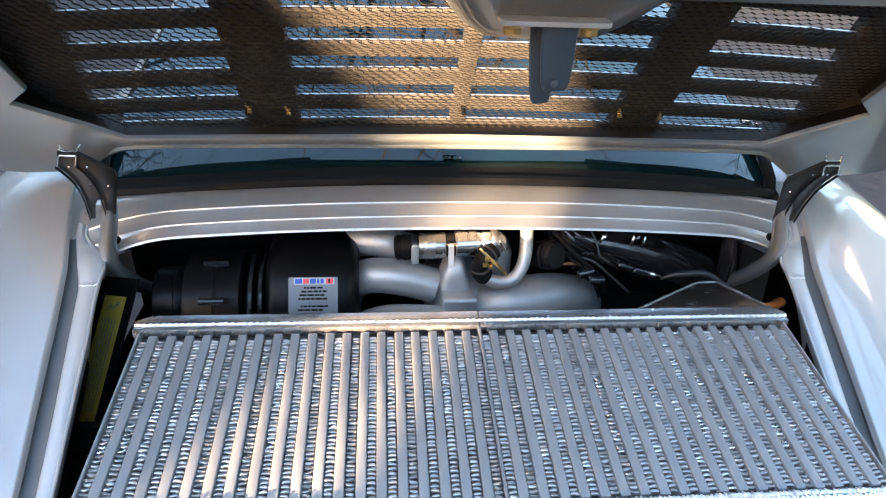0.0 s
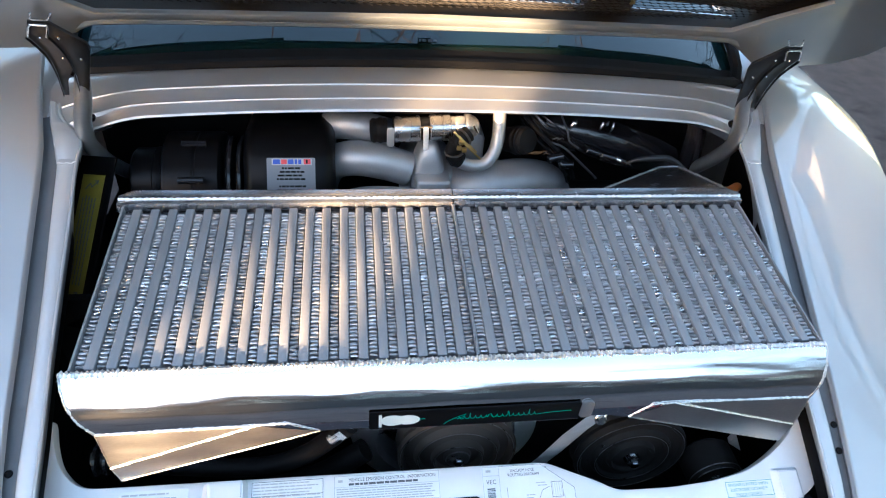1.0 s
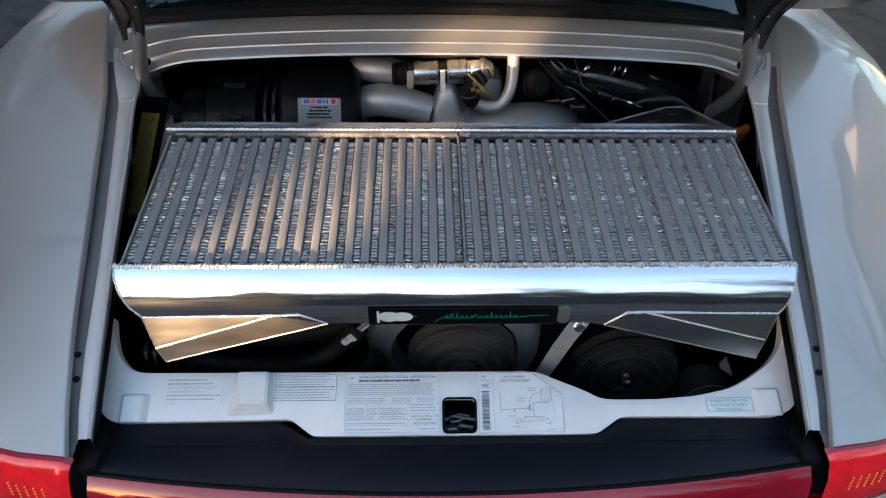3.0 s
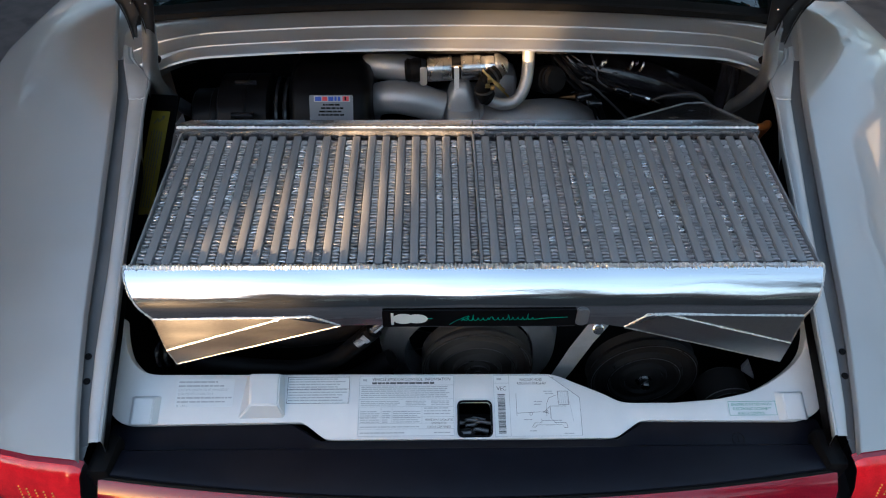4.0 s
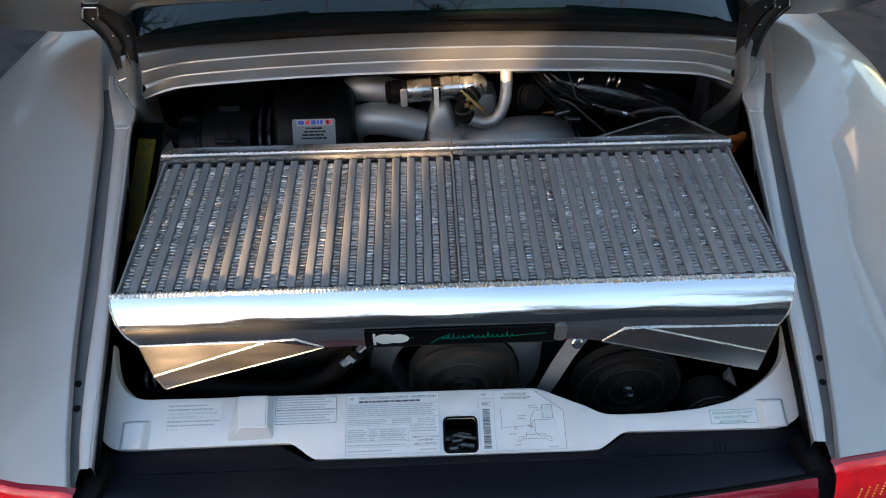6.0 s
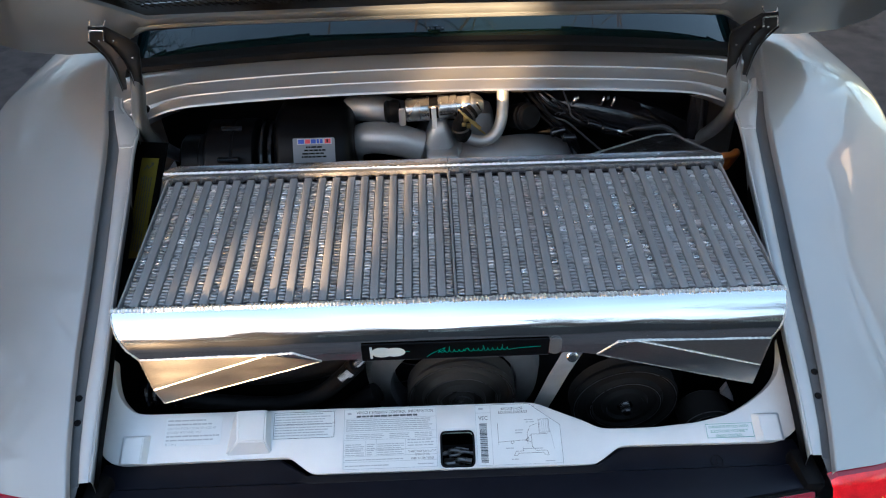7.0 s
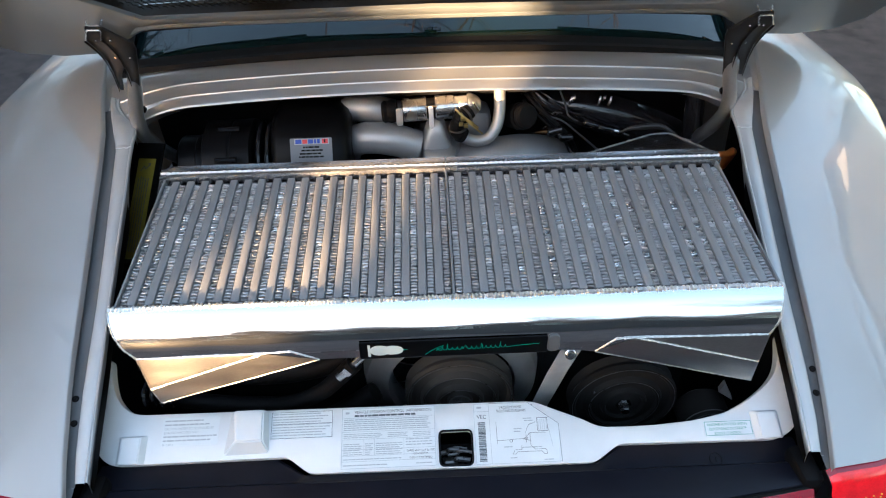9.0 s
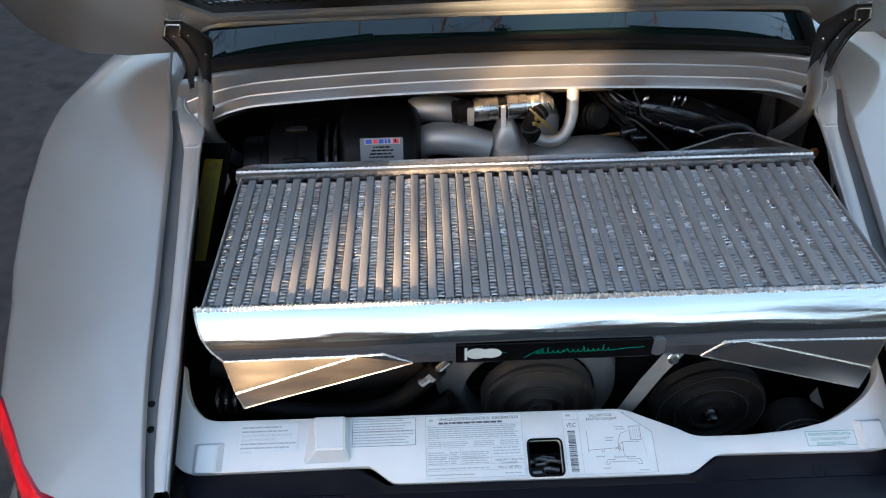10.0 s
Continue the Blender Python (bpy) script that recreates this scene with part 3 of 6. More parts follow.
shelf = part("rear_shelf", bm, SILVER, car, "silver panel with two raised creases below the window", 24)
for side in (-1, 1):
    bm = bmesh.new()
    ends = []
    for k in range(13):
        y = 0.478 + 0.20 * k / 12
        z = interp(y, [(0.478, 1.022), (0.494, 1.0335), (0.5256, 1.0490), (0.552, 1.0515), (0.60, 1.066), (0.68, 1.10)])
        xo, zo = fender_edge(y) + 0.0032, fender_top(y) - 0.0095
        xi = max(0.5925, min(0.5985, xo - 0.010))
        ends.append([(side * (xi + (xo - xi) * q), y, z + (zo - z) * q * q) for q in (0, 0.25, 0.5, 0.75, 1.0)])
    grid(bm, ends, flip=side < 0)
    part("shelf_end", bm, SILVER, shelf, "silver strip joining the shelf to the fender", 60)

# window seal and rear window
bm = bmesh.new()
low = [(0.585 * math.sin(a), 0.552 + 0.03 * (1 - math.cos(a)) ** 2, 1.092 - 0.034 * abs(math.sin(a)) ** 2.2) for a in [radians(-84 + 168 * k / 40) for k in range(41)]]
pipe(bm, [(-0.588, 0.72, 1.135), (-0.592, 0.64, 1.10), (-0.590, 0.60, 1.077)] + low + [(0.590, 0.60, 1.077), (0.592, 0.64, 1.10), (0.588, 0.72, 1.135)], 0.011, 8)
part("window_seal", bm, RUBBER, car, "black rubber window seal")


def glass_row(v):
    y, z = 0.550 + 0.63 * v, 1.094 + 0.30 * v - 0.05 * v * v
    return [(hw, y + 0.03 * abs(hw / 0.6) ** 6, z - 0.04 * abs(hw / 0.6) ** 2.5) for hw in [(-1 + 2 * i / 32) * (0.605 - 0.06 * v) for i in range(33)]]


bm = bmesh.new()
grid(bm, [glass_row(0.043 + 0.957 * j / 12) for j in range(13)])
rear_window = part("rear_window", bm, GLASS, car, "tinted curved rear window")
bm = bmesh.new()
grid(bm, [glass_row(0.043 * j / 3) for j in range(4)])
part("black_border", bm, RUBBER, rear_window, "black printed edge of the window")
bm = bmesh.new()
MARK = plane_at((-0.015, 0.5915, 1.1145), (1, 0, 0), (0, 0.9, 0.425))
for x0, v0, x1, v1 in ((0.010, 0.0085, 0.020, 0.0110), (0.0, 0.0, 0.0045, 0.0055), (0.006, 0.0, 0.013, 0.0055), (0.016, 0.0, 0.0235, 0.0055), (0.025, 0.0, 0.031, 0.0055)):
    flat(bm, x0, v0, x1, v1, MARK, 0, 0.001)
part("window_mark", bm, SLATE, rear_window, "small printed mark on the glass")
bm = bmesh.new()
rows = [[(hw, y, z) for hw in [(-1 + 2 * i / 16) * 0.55 for i in range(17)]] for y, z in ((1.17, 1.345), (1.4, 1.37), (1.62, 1.375))]
grid(bm, rows)
for side in (-1, 1):
    grid(bm, [[(side * 0.622, 0.70, 1.088), (side * 0.655, 0.70, 1.072)], [(side * 0.545, 1.17, 1.315), (side * 0.665, 1.2, 1.06)], [(side * 0.55, 1.62, 1.375), (side * 0.68, 1.62, 1.05)]], flip=side < 0)
part("roof", bm, SILVER, car)
bm = bmesh.new()
rows = []
for y, hw, belt, mid in ((1.55, 0.862, 0.98, 1.00), (1.9, 0.85, 0.96, 0.97), (2.3, 0.845, 0.94, 0.95), (2.6, 0.85, 0.90, 0.90), (2.9, 0.85, 0.86, 0.83), (3.2, 0.84, 0.80, 0.76), (3.5, 0.80, 0.70, 0.68), (3.75, 0.70, 0.57, 0.57), (3.87, 0.56, 0.45, 0.46)):
    half = [(0.0, mid), (0.35, mid), (0.56, mid + 0.3 * (belt - mid)), (hw - 0.14, belt), (hw - 0.05, belt - 0.04), (hw, belt - 0.16), (hw + 0.01, min(0.5, belt - 0.18)), (hw - 0.02, min(0.30, belt - 0.21)), (hw - 0.10, min(0.22, belt - 0.23))]
    rows.append([(-x, y, z) for x, z in half[:0:-1]] + [(x, y, z) for x, z in half])
grid(bm, rows, flip=True)
part("front_body", bm, SILVER, car, smooth=60)
bm = bmesh.new()
nose = rows[-1]
ring = [(x * 0.93, 3.905, 0.335 + (z - 0.335) * 0.86) for x, y, z in nose]
grid(bm, [nose, ring, [(x * 0.5, 3.915, 0.335 + (z - 0.335) * 0.4) for x, y, z in nose], [(0, 3.915, 0.335)] * len(nose)], flip=True)
bmesh.ops.remove_doubles(bm, verts=bm.verts, dist=1e-5)
bmesh.ops.recalc_face_normals(bm, faces=bm.faces[:])
part("front_bumper", bm, SILVER, car, smooth=40)
bm = bmesh.new()
grid(bm, [[(x, 1.62, 1.375 - 0.02 * abs(x)) for x in (-0.55, 0, 0.55)], [(x, 1.85, 1.35 - 0.03 * abs(x)) for x in (-0.55, 0, 0.55)], [(x * 1.15, 2.5, 0.93) for x in (-0.55, 0, 0.55)]])
part("windscreen", bm, GLASS, car)
for side in (-1, 1):
    bm = bmesh.new()
    grid(bm, [[(side * 0.548, 1.20, 1.33), (side * 0.69, 1.25, 1.0)], [(side * 0.552, 1.62, 1.365), (side * 0.71, 1.7, 0.98)], [(side * 0.552, 1.85, 1.335), (side * 0.70, 2.35, 0.95)]], flip=side < 0)
    part("side_window", bm, GLASS, car)
    bm = bmesh.new()
    turned(bm, [(0.20, -0.11), (0.29, -0.105), (0.308, -0.07), (0.31, 0.0), (0.308, 0.07), (0.29, 0.105), (0.20, 0.11)], pose(side * 0.74, 2.73, 0.31, 0, 90, 0), 40)
    part("wheel", bm, TYRE, car, "black front tyre")

# rear wall of the opening: the lock panel with its stickers
PANEL = plane_at((0, -0.06, 0.725), (1, 0, 0), (0, 0.9, 0.43))
K = math.hypot(1, 0.478)


def on_panel(pts):
    return [(x, (y + 0.06) * K) for x, y in pts]


outline = on_panel([(-0.5295, -0.030), (-0.5275, -0.046), (-0.516, -0.0575), (-0.500, -0.0655), (-0.249, -0.0635), (-0.241, -0.0645), (-0.214, -0.083), (-0.206, -0.086), (0.208, -0.087), (0.218, -0.085), (0.250, -0.066), (0.259, -0.0645), (0.490, -0.067), (0.505, -0.0625), (0.520, -0.0545), (0.531, -0.043), (0.5365, -0.020), (0.538, 0.03), (0.5385, 0.078), (0.5355, 0.080), (0.527, 0.048), (0.517, 0.027), (0.497, 0.0083), (0.475, -0.005), (0.455, -0.0155), (0.424, -0.0280), (0.373, -0.0370), (0.306, -0.0412), (0.235, -0.0408), (0.220, -0.0375), (0.204, -0.0295), (0.155, -0.0115), (0.135, -0.0035), (0.118, -0.001), (-0.460, 0.001), (-0.4764, 0.0022), (-0.4903, 0.0074), (-0.5034, 0.018), (-0.5135, 0.0301), (-0.5233, 0.0545), (-0.529, 0.081), (-0.5375, 0.081), (-0.534, 0.047), (-0.5305, 0.010)])
for _ in range(2):                        # soften the corners
    cut = []
    for p, q in zip(outline, outline[1:] + outline[:1]):
        p, q = Vector(p), Vector(q)
        step = (q - p).normalized() * min(0.25 * (q - p).length, 0.007)
        cut += [tuple(p + step), tuple(q - step)]
    outline = cut
bm = bmesh.new()
plate(bm, outline, [on_panel([(a, b) for a, b in rounded(-0.0158, -0.083, 0.0330, -0.0375, 0.006, 3)])[::-1]], 0.018, PANEL, bevel=0.0025)
lock_panel = part("lock_panel", bm, SILVER_INNER, car, "silver painted panel with stickers behind the engine", 40)
bm = bmesh.new()
ring = [PANEL @ Vector((*p, 0.0006)) for p in on_panel(rounded(-0.0158, -0.083, 0.0330, -0.0375, 0.006, 3))]
pipe(bm, ring + ring[:1], 0.0016, 6)
part("hole_edge", bm, BLACK, lock_panel, "black rim of the latch opening")
for x0, x1, y0, y1, h in ((-0.4885, -0.4610, -0.0650, -0.0310, 0.0085), (0.4665, 0.4945, -0.0655, -0.0315, 0.0085)):
    bm = bmesh.new()
    b0, b1 = (y0 + 0.06) * K, (y1 + 0.06) * K
    grid(bm, [[PANEL @ Vector(p) for p in ((x0 - 0.0075, b0, 0.0), (x1 + 0.0075, b0, 0.0), (x1 + 0.0075, b1 + 0.004, 0.0), (x0 - 0.0075, b1 + 0.004, 0.0))], [PANEL @ Vector(p) for p in ((x0, b0, h), (x1, b0, h), (x1, b1, h), (x0, b1, h))]], closed=True)
    bm.verts.ensure_lookup_table()
    bm.faces.new([bm.verts[i] for i in (4, 5, 6, 7)])
    bmesh.ops.bevel(bm, geom=bm.edges[:], offset=0.0012, segments=2, affect="EDGES")
    part("buffer_pad", bm, SILVER_INNER, lock_panel)
bm = bmesh.new()
lo, hi = [(-0.3380, -0.058), (-0.2700, -0.057), (-0.2750, -0.001), (-0.3300, -0.001)], [(-0.3180, -0.0425), (-0.2780, -0.0425), (-0.2790, -0.0015), (-0.3225, -0.0015)]
grid(bm, [[PANEL @ Vector((x, y, 0)) for x, y in on_panel(lo)], [PANEL @ Vector((x, y, 0.016)) for x, y in on_panel(hi)]], closed=True)
bm.verts.ensure_lookup_table()
bm.faces.new([bm.verts[i] for i in (4, 5, 6, 7)])
bmesh.ops.bevel(bm, geom=bm.edges[:], offset=0.002, segments=2, affect="EDGES")
part("raised_stop", bm, SILVER_INNER, lock_panel, "raised wedge-shaped lid stop")

# latch works seen in the opening
for x, y, z, r in ((-0.002, -0.050, 0.700, 0.003), (0.010, -0.062, 0.692, 0.0045), (0.014, -0.056, 0.704, 0.0025), (0.004, -0.070, 0.686, 0.003), (0.006, -0.044, 0.696, 0.002)):
    bm = bmesh.new()
    pipe(bm, [(x - 0.018, y, z - 0.004), (x - 0.004, y + 0.001, z - 0.003), (x + 0.002, y + 0.002, z + 0.003), (x + 0.020, y - 0.001, z + 0.002)], r, 8, smooth_steps=4)
    part("latch_rod", bm, LATCH_STEEL, lock_panel, "greasy steel latch rod")
for lo, hi in (((-0.012, -0.060, 0.672), (0.020, -0.050, 0.686)), ((0.018, -0.078, 0.680), (0.028, -0.070, 0.694)), ((-0.010, -0.076, 0.676), (0.002, -0.066, 0.690))):
    bm = bmesh.new()
    box(bm, lo, hi, bevel=0.0015)
    part("latch_block", bm, LATCH_STEEL, lock_panel)
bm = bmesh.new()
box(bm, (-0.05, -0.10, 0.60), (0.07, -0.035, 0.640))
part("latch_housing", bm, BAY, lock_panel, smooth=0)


def sticker(name, x0, y0, x1, y1, label, paper=PAPER, frame_mat=2, cut=None):
    """A sticker on the lock panel; returns its bmesh and its pose, whose units are metres from its lower left corner."""
    bm = bmesh.new()
    a, b = on_panel([(x0, y0), (x1, y1)])
    m = PANEL @ Matrix.Translation((a[0], a[1], 0.0008))
    w, h = b[0] - a[0], b[1] - a[1]
    pts = rounded(0, 0, w, h, 0.003, 3) if cut is None else [(0, 0), (w, 0), (w, h * 0.62), (w - cut, h), (0, h)]
    plate(bm, pts, [], 0.0006, m, 0)
    return bm, m, w, h


def frame_line(bm, x0, y0, x1, y1, m, mi, t=0.0006):
    for a in ((x0, y0, x1, y0 + t), (x0, y1 - t, x1, y1), (x0, y0 + t, x0 + t, y1 - t), (x1 - t, y0 + t, x1, y1 - t)):
        flat(bm, *a, m, mi)


def bars(bm, x0, x1, y, h, m, mi, rng, gap=0.0012):
    """A line of small print, word by word."""
    x = x0
    while x < x1 - 0.004:
        w = min(rng.uniform(0.003, 0.011), x1 - x)
        flat(bm, x, y, x + w, y + h, m, mi)
        x += w + gap


rng = random.Random(5)
LABELS = [PAPER, INK, GREY_INK, GREEN_INK]
bm, m, w, h = sticker("s", -0.4330, -0.0425, -0.3480, -0.0050, "")
for k, words in enumerate(("", "", "CAUTION SYSTEM TO BE SERVICED BY", "QUALIFIED PERSONNEL ONLY", "", "", "R 134 a")):
    y = h - 0.0066 - k * 0.0058
    if words:
        letters(bm, words, 0.0048, 0.003, y, m, 2, width={2: 0.074, 3: 0.052}.get(k, 0.016))
    else:
        bars(bm, 0.003, w - rng.uniform(0.002, 0.03), y + 0.0005, 0.0022, m, 2, rng)
part("caution_sticker", bm, LABELS, lock_panel, "pale sticker with small grey print", 0)

bm, m, w, h = sticker("s", -0.2700, -0.0400, -0.1760, -0.0030, "")
frame_line(bm, 0.001, 0.001, w - 0.001, h - 0.001, m, 1)
for k in range(9):
    bars(bm, 0.003, w - rng.uniform(0.003, 0.02), h - 0.0050 - k * 0.0039, 0.0016, m, 2, rng, 0.0009)
flat(bm, 0.001, h - 0.0191, w - 0.001, h - 0.0186, m, 1)
part("notice_sticker", bm, LABELS, lock_panel, "framed white sticker with rows of small print", 0)

bm, m, w, h = sticker("s", -0.1635, -0.083, -0.0210, -0.0020, "")
frame_line(bm, 0.001, 0.001, w - 0.001, h - 0.001, m, 2)
letters(bm, "VEHICLE EMISSION CONTROL  INFORMATION", 0.0062, 0.020, h - 0.0085, m, 1, width=w - 0.026)
bars(bm, 0.020, w - 0.03, h - 0.0135, 0.0028, m, 1, rng)
flat(bm, 0.006, h - 0.009, 0.012, h - 0.006, m, 2)
for k in range(6):
    bars(bm, 0.004, w - rng.uniform(0.004, 0.012), h - 0.0185 - k * 0.0030, 0.0014, m, 2, rng, 0.0009)
for k in range(3):
    bars(bm, 0.004, 0.062, h - 0.0395 - k * 0.0026, 0.0012, m, 2, rng, 0.0009)
    bars(bm, 0.070, 0.100, h - 0.0395 - k * 0.0026, 0.0012, m, 2, rng, 0.0009)
    bars(bm, 0.108, w - 0.008, h - 0.0395 - k * 0.0026, 0.0012, m, 2, rng, 0.0009)
for y in (h - 0.0155, h - 0.036, h - 0.047, 0.011, 0.019, 0.028):
    flat(bm, 0.001, y, w - 0.001, y + 0.0005, m, 2)
for x in (0.034, 0.050, 0.094):
    flat(bm, x, 0.019, x + 0.0005, h - 0.047, m, 2)
for k in range(6):
    bars(bm, 0.004, 0.032, 0.0205 + k * 0.0030, 0.0013, m, 2, rng, 0.0009)
    bars(bm, 0.036, 0.048, 0.0205 + k * 0.0030, 0.0013, m, 2, rng, 0.0009)
    bars(bm, 0.052, 0.092, 0.0205 + k * 0.0030, 0.0013, m, 2, rng, 0.0009)
for k in range(3):
    bars(bm, 0.097, w - 0.006, 0.040 - k * 0.004, 0.0016, m, 2, rng)
letters(bm, "THREE WAY CATALYTIC", 0.0042, 0.098, 0.0225, m, 1, width=0.042)
letters(bm, "CONVERTER", 0.0042, 0.108, 0.0180, m, 1, width=0.022)
letters(bm, "OBD II CERTIFIED", 0.0042, 0.102, 0.0125, m, 1, width=0.034)
bars(bm, 0.004, 0.09, 0.0135, 0.0014, m, 2, rng, 0.0009)
bars(bm, 0.004, 0.07, 0.005, 0.0016, m, 2, rng, 0.0009)
bars(bm, 0.112, w - 0.006, 0.005, 0.0016, m, 2, rng, 0.0009)
part("emission_sticker", bm, LABELS, lock_panel, "white emission control sticker with tables of small print", 0)

bm, m, w, h = sticker("s", 0.0365, -0.0845, 0.166, -0.0025, "", cut=0.045)
frame_line(bm, 0.001, 0.001, 0.0245, h - 0.001, m, 2, 0.0005)
flat(bm, 0.006, h - 0.008, 0.013, h - 0.005, m, 2)
flat(bm, 0.001, h - 0.013, 0.0245, h - 0.0125, m, 2)
letters(bm, "VEC", 0.0085, 0.0055, h - 0.0235, m, 1, width=0.014)
y = 0.005
while y < h - 0.028:
    t = rng.choice((0.0006, 0.0010, 0.0016))
    flat(bm, 0.0065, y, 0.0175, y + t, m, 1)
    y += t + rng.choice((0.0005, 0.0009))
letters(bm, "VACUUM HOSE", 0.0058, 0.040, h - 0.0095, m, 1, width=0.034)
letters(bm, "ROUTING DIAGRAM", 0.0058, 0.036, h - 0.0150, m, 1, width=0.044)
flat(bm, 0.090, h - 0.006, 0.0915, h - 0.0045, m, 1)


def ink_line(bm, pts, m, mi=1, t=0.0005):
    for (x0, y0), (x1, y1) in zip(pts, pts[1:]):
        d = Vector((x1 - x0, y1 - y0)).normalized()
        n = Vector((-d.y, d.x)) * t / 2
        f = bm.faces.new([bm.verts.new(m @ Vector((x, y, 0.0006))) for x, y in ((x0 - n.x, y0 - n.y), (x1 - n.x, y1 - n.y), (x1 + n.x, y1 + n.y), (x0 + n.x, y0 + n.y))])
        f.material_index = mi


ink_line(bm, [(0.034, 0.030), (0.034, 0.062)], m)
ink_line(bm, [(0.034, 0.034), (0.075, 0.036), (0.084, 0.032)], m)
ink_line(bm, [(0.070, 0.026), (0.070, 0.020), (0.060, 0.020), (0.056, 0.014), (0.061, 0.014), (0.063, 0.017), (0.100, 0.017), (0.103, 0.013), (0.108, 0.013), (0.106, 0.020), (0.090, 0.020), (0.084, 0.026), (0.084, 0.044), (0.108, 0.044)], m)
ink_line(bm, [(0.078, 0.030), (0.078, 0.046), (0.083, 0.056), (0.094, 0.060)], m)
ink_line(bm, [(0.073, 0.034), (0.084, 0.044)], m)
frame_line(bm, 0.096, 0.046, 0.112, 0.066, m, 1)
for k in range(5):
    ink_line(bm, [(0.098 + k * 0.003, 0.048), (0.098 + k * 0.003, 0.064)], m, 2)
ink_line(bm, [(0.117, 0.022), (0.113, 0.050)], m, 2)
for x, y in ((0.055, 0.033), (0.078, 0.036)):
    ink_line(bm, [(x + 0.0022 * math.cos(a), y + 0.0022 * math.sin(a)) for a in [k * math.pi / 5 for k in range(11)]], m)
for x0, x1, y in ((0.075, 0.092, 0.065), (0.077, 0.090, 0.0615), (0.060, 0.072, 0.050), (0.060, 0.070, 0.046), (0.044, 0.056, 0.024), (0.070, 0.100, 0.0225), (0.052, 0.062, 0.008), (0.102, 0.116, 0.004)):
    bars(bm, x0, x1, y, 0.0014, m, 2, rng, 0.0008)
frame_line(bm, 0.0255, 0.001, w - 0.001, 0.0015, m, 2, 0.0004)
ink_line(bm, [(w - 0.001, 0.001), (w - 0.001, h * 0.62), (w - 0.046, h - 0.001), (0.025, h - 0.001)], m, 1)
part("hose_diagram_sticker", bm, LABELS, lock_panel, "white sticker with barcode and vacuum hose diagram", 0)

bm, m, w, h = sticker("s", 0.3850, -0.0600, 0.4580, -0.0395, "")
frame_line(bm, 0.001, 0.001, w - 0.001, h - 0.001, m, 3)
for k, words in enumerate(("ENGINE IS FITTED WITH", "ELECTRONIC OCTANE\u2122", "KNOCK CONTROL")):
    letters(bm, words, 0.0056, (0.005, 0.007, 0.014)[k], h - 0.0075 - k * 0.0065, m, 3, width=(0.060, 0.056, 0.040)[k])
part("knock_control_sticker", bm, LABELS, lock_panel, "pale sticker with green lettering", 0)

# dark ledge between lock panel and the reflector, and the bumper below
bm = bmesh.new()
rows = []
for i in range(49):
    x = -0.525 + 1.05 * i / 48
    bow = 0.036 * (1 - (x / 0.5) ** 2) if abs(x) < 0.5 else 0
    y1 = -0.137 - bow
    y0 = -0.086 if abs(x) < 0.22 else (-0.062 if abs(x) > 0.26 else -0.062 - 0.024 * (0.26 - abs(x)) / 0.04)
    row = [(x, y0 + 0.012, 0.66), (x, y0 + 0.010, 0.704 + 0.43 * (y0 + 0.062)), (x, y0 + 0.003, 0.7075 + 0.2 * (y0 + 0.062)), (x, min(-0.095, y0 - 0.008), 0.706), (x, -0.100, 0.711), (x, 0.5 * (y1 - 0.10), 0.714), (x, y1 + 0.006, 0.7165 - 0.1 * bow), (x, y1, 0.7145 - 0.1 * bow), (x, y1 - 0.002, 0.708 - 0.1 * bow)]
    rows.append(row)
grid(bm, rows, flip=True)
ledge = part("bumper_ledge", bm, TRIM, car, "dark blue-black soft trim behind the lock panel")
bm = bmesh.new()
pipe(bm, [(0.394 + 0.009 * math.cos(a), -0.088 + 0.009 * math.sin(a), 0.7085 + 0.003 * math.sin(a)) for a in [math.pi * k / 10 for k in range(21)]], 0.0006, 5)
pipe(bm, [(0.394, -0.092, 0.7075), (0.394, -0.084, 0.7095)], 0.0006, 5)
part("moulded_mark", bm, RUBBER, ledge, "small round moulded mark")
bm = bmesh.new()
rows = []
for i in range(49):
    x = -0.515 + 1.03 * i / 48
    bow = 0.036 * (1 - (x / 0.515) ** 2)
    y1 = -0.137 - bow
    rows.append([(x, y1 - 0.0035, 0.7095 - 0.1 * bow), (x, y1 - 0.006, 0.708 - 0.1 * bow), (x, y1 - 0.022, 0.692), (x, y1 - 0.034, 0.66), (x, y1 - 0.040, 0.62), (x, y1 - 0.036, 0.58), (x, y1 - 0.02, 0.57)])
grid(bm, rows, flip=True)
reflector = part("reflector_panel", bm, DARK_RED, car, "glossy smoked red reflector panel between the lamps")
bm = bmesh.new()
pipe(bm, [(r_[0][0], r_[0][1] + 0.002, r_[0][2] + 0.0005) for r_ in rows], 0.0034, 6)
part("rubber_border", bm, RUBBER, reflector, "black rubber border above the reflector")
bm = bmesh.new()
rows = []
for i in range(17):
    x = -0.20 + 0.025 * i
    y1 = -0.137 - 0.036 * (1 - (x / 0.515) ** 2)
    rows.append([(x, y1 - 0.0235, 0.690), (x, y1 - 0.0365, 0.66), (x, y1 - 0.0425, 0.62)])
grid(bm, rows, flip=True)
part("red_insert", bm, RED_LENS, reflector, "brighter red centre of the reflector")
bm = bmesh.new()
rows = []
for i in range(61):
    a = radians(-90 + 180 * i / 60)
    x, y = 0.87 * math.copysign(abs(math.sin(a)) ** 0.7, math.sin(a)), 0.25 - 0.46 * abs(math.cos(a)) ** 0.45
    rows.append([(x * 0.99, y + 0.03, 0.60), (x, y, 0.575), (x * 1.005, y - 0.02, 0.52), (x, y - 0.01, 0.35), (x * 0.97, y + 0.05, 0.26), (x * 0.8, y + 0.2, 0.24)])
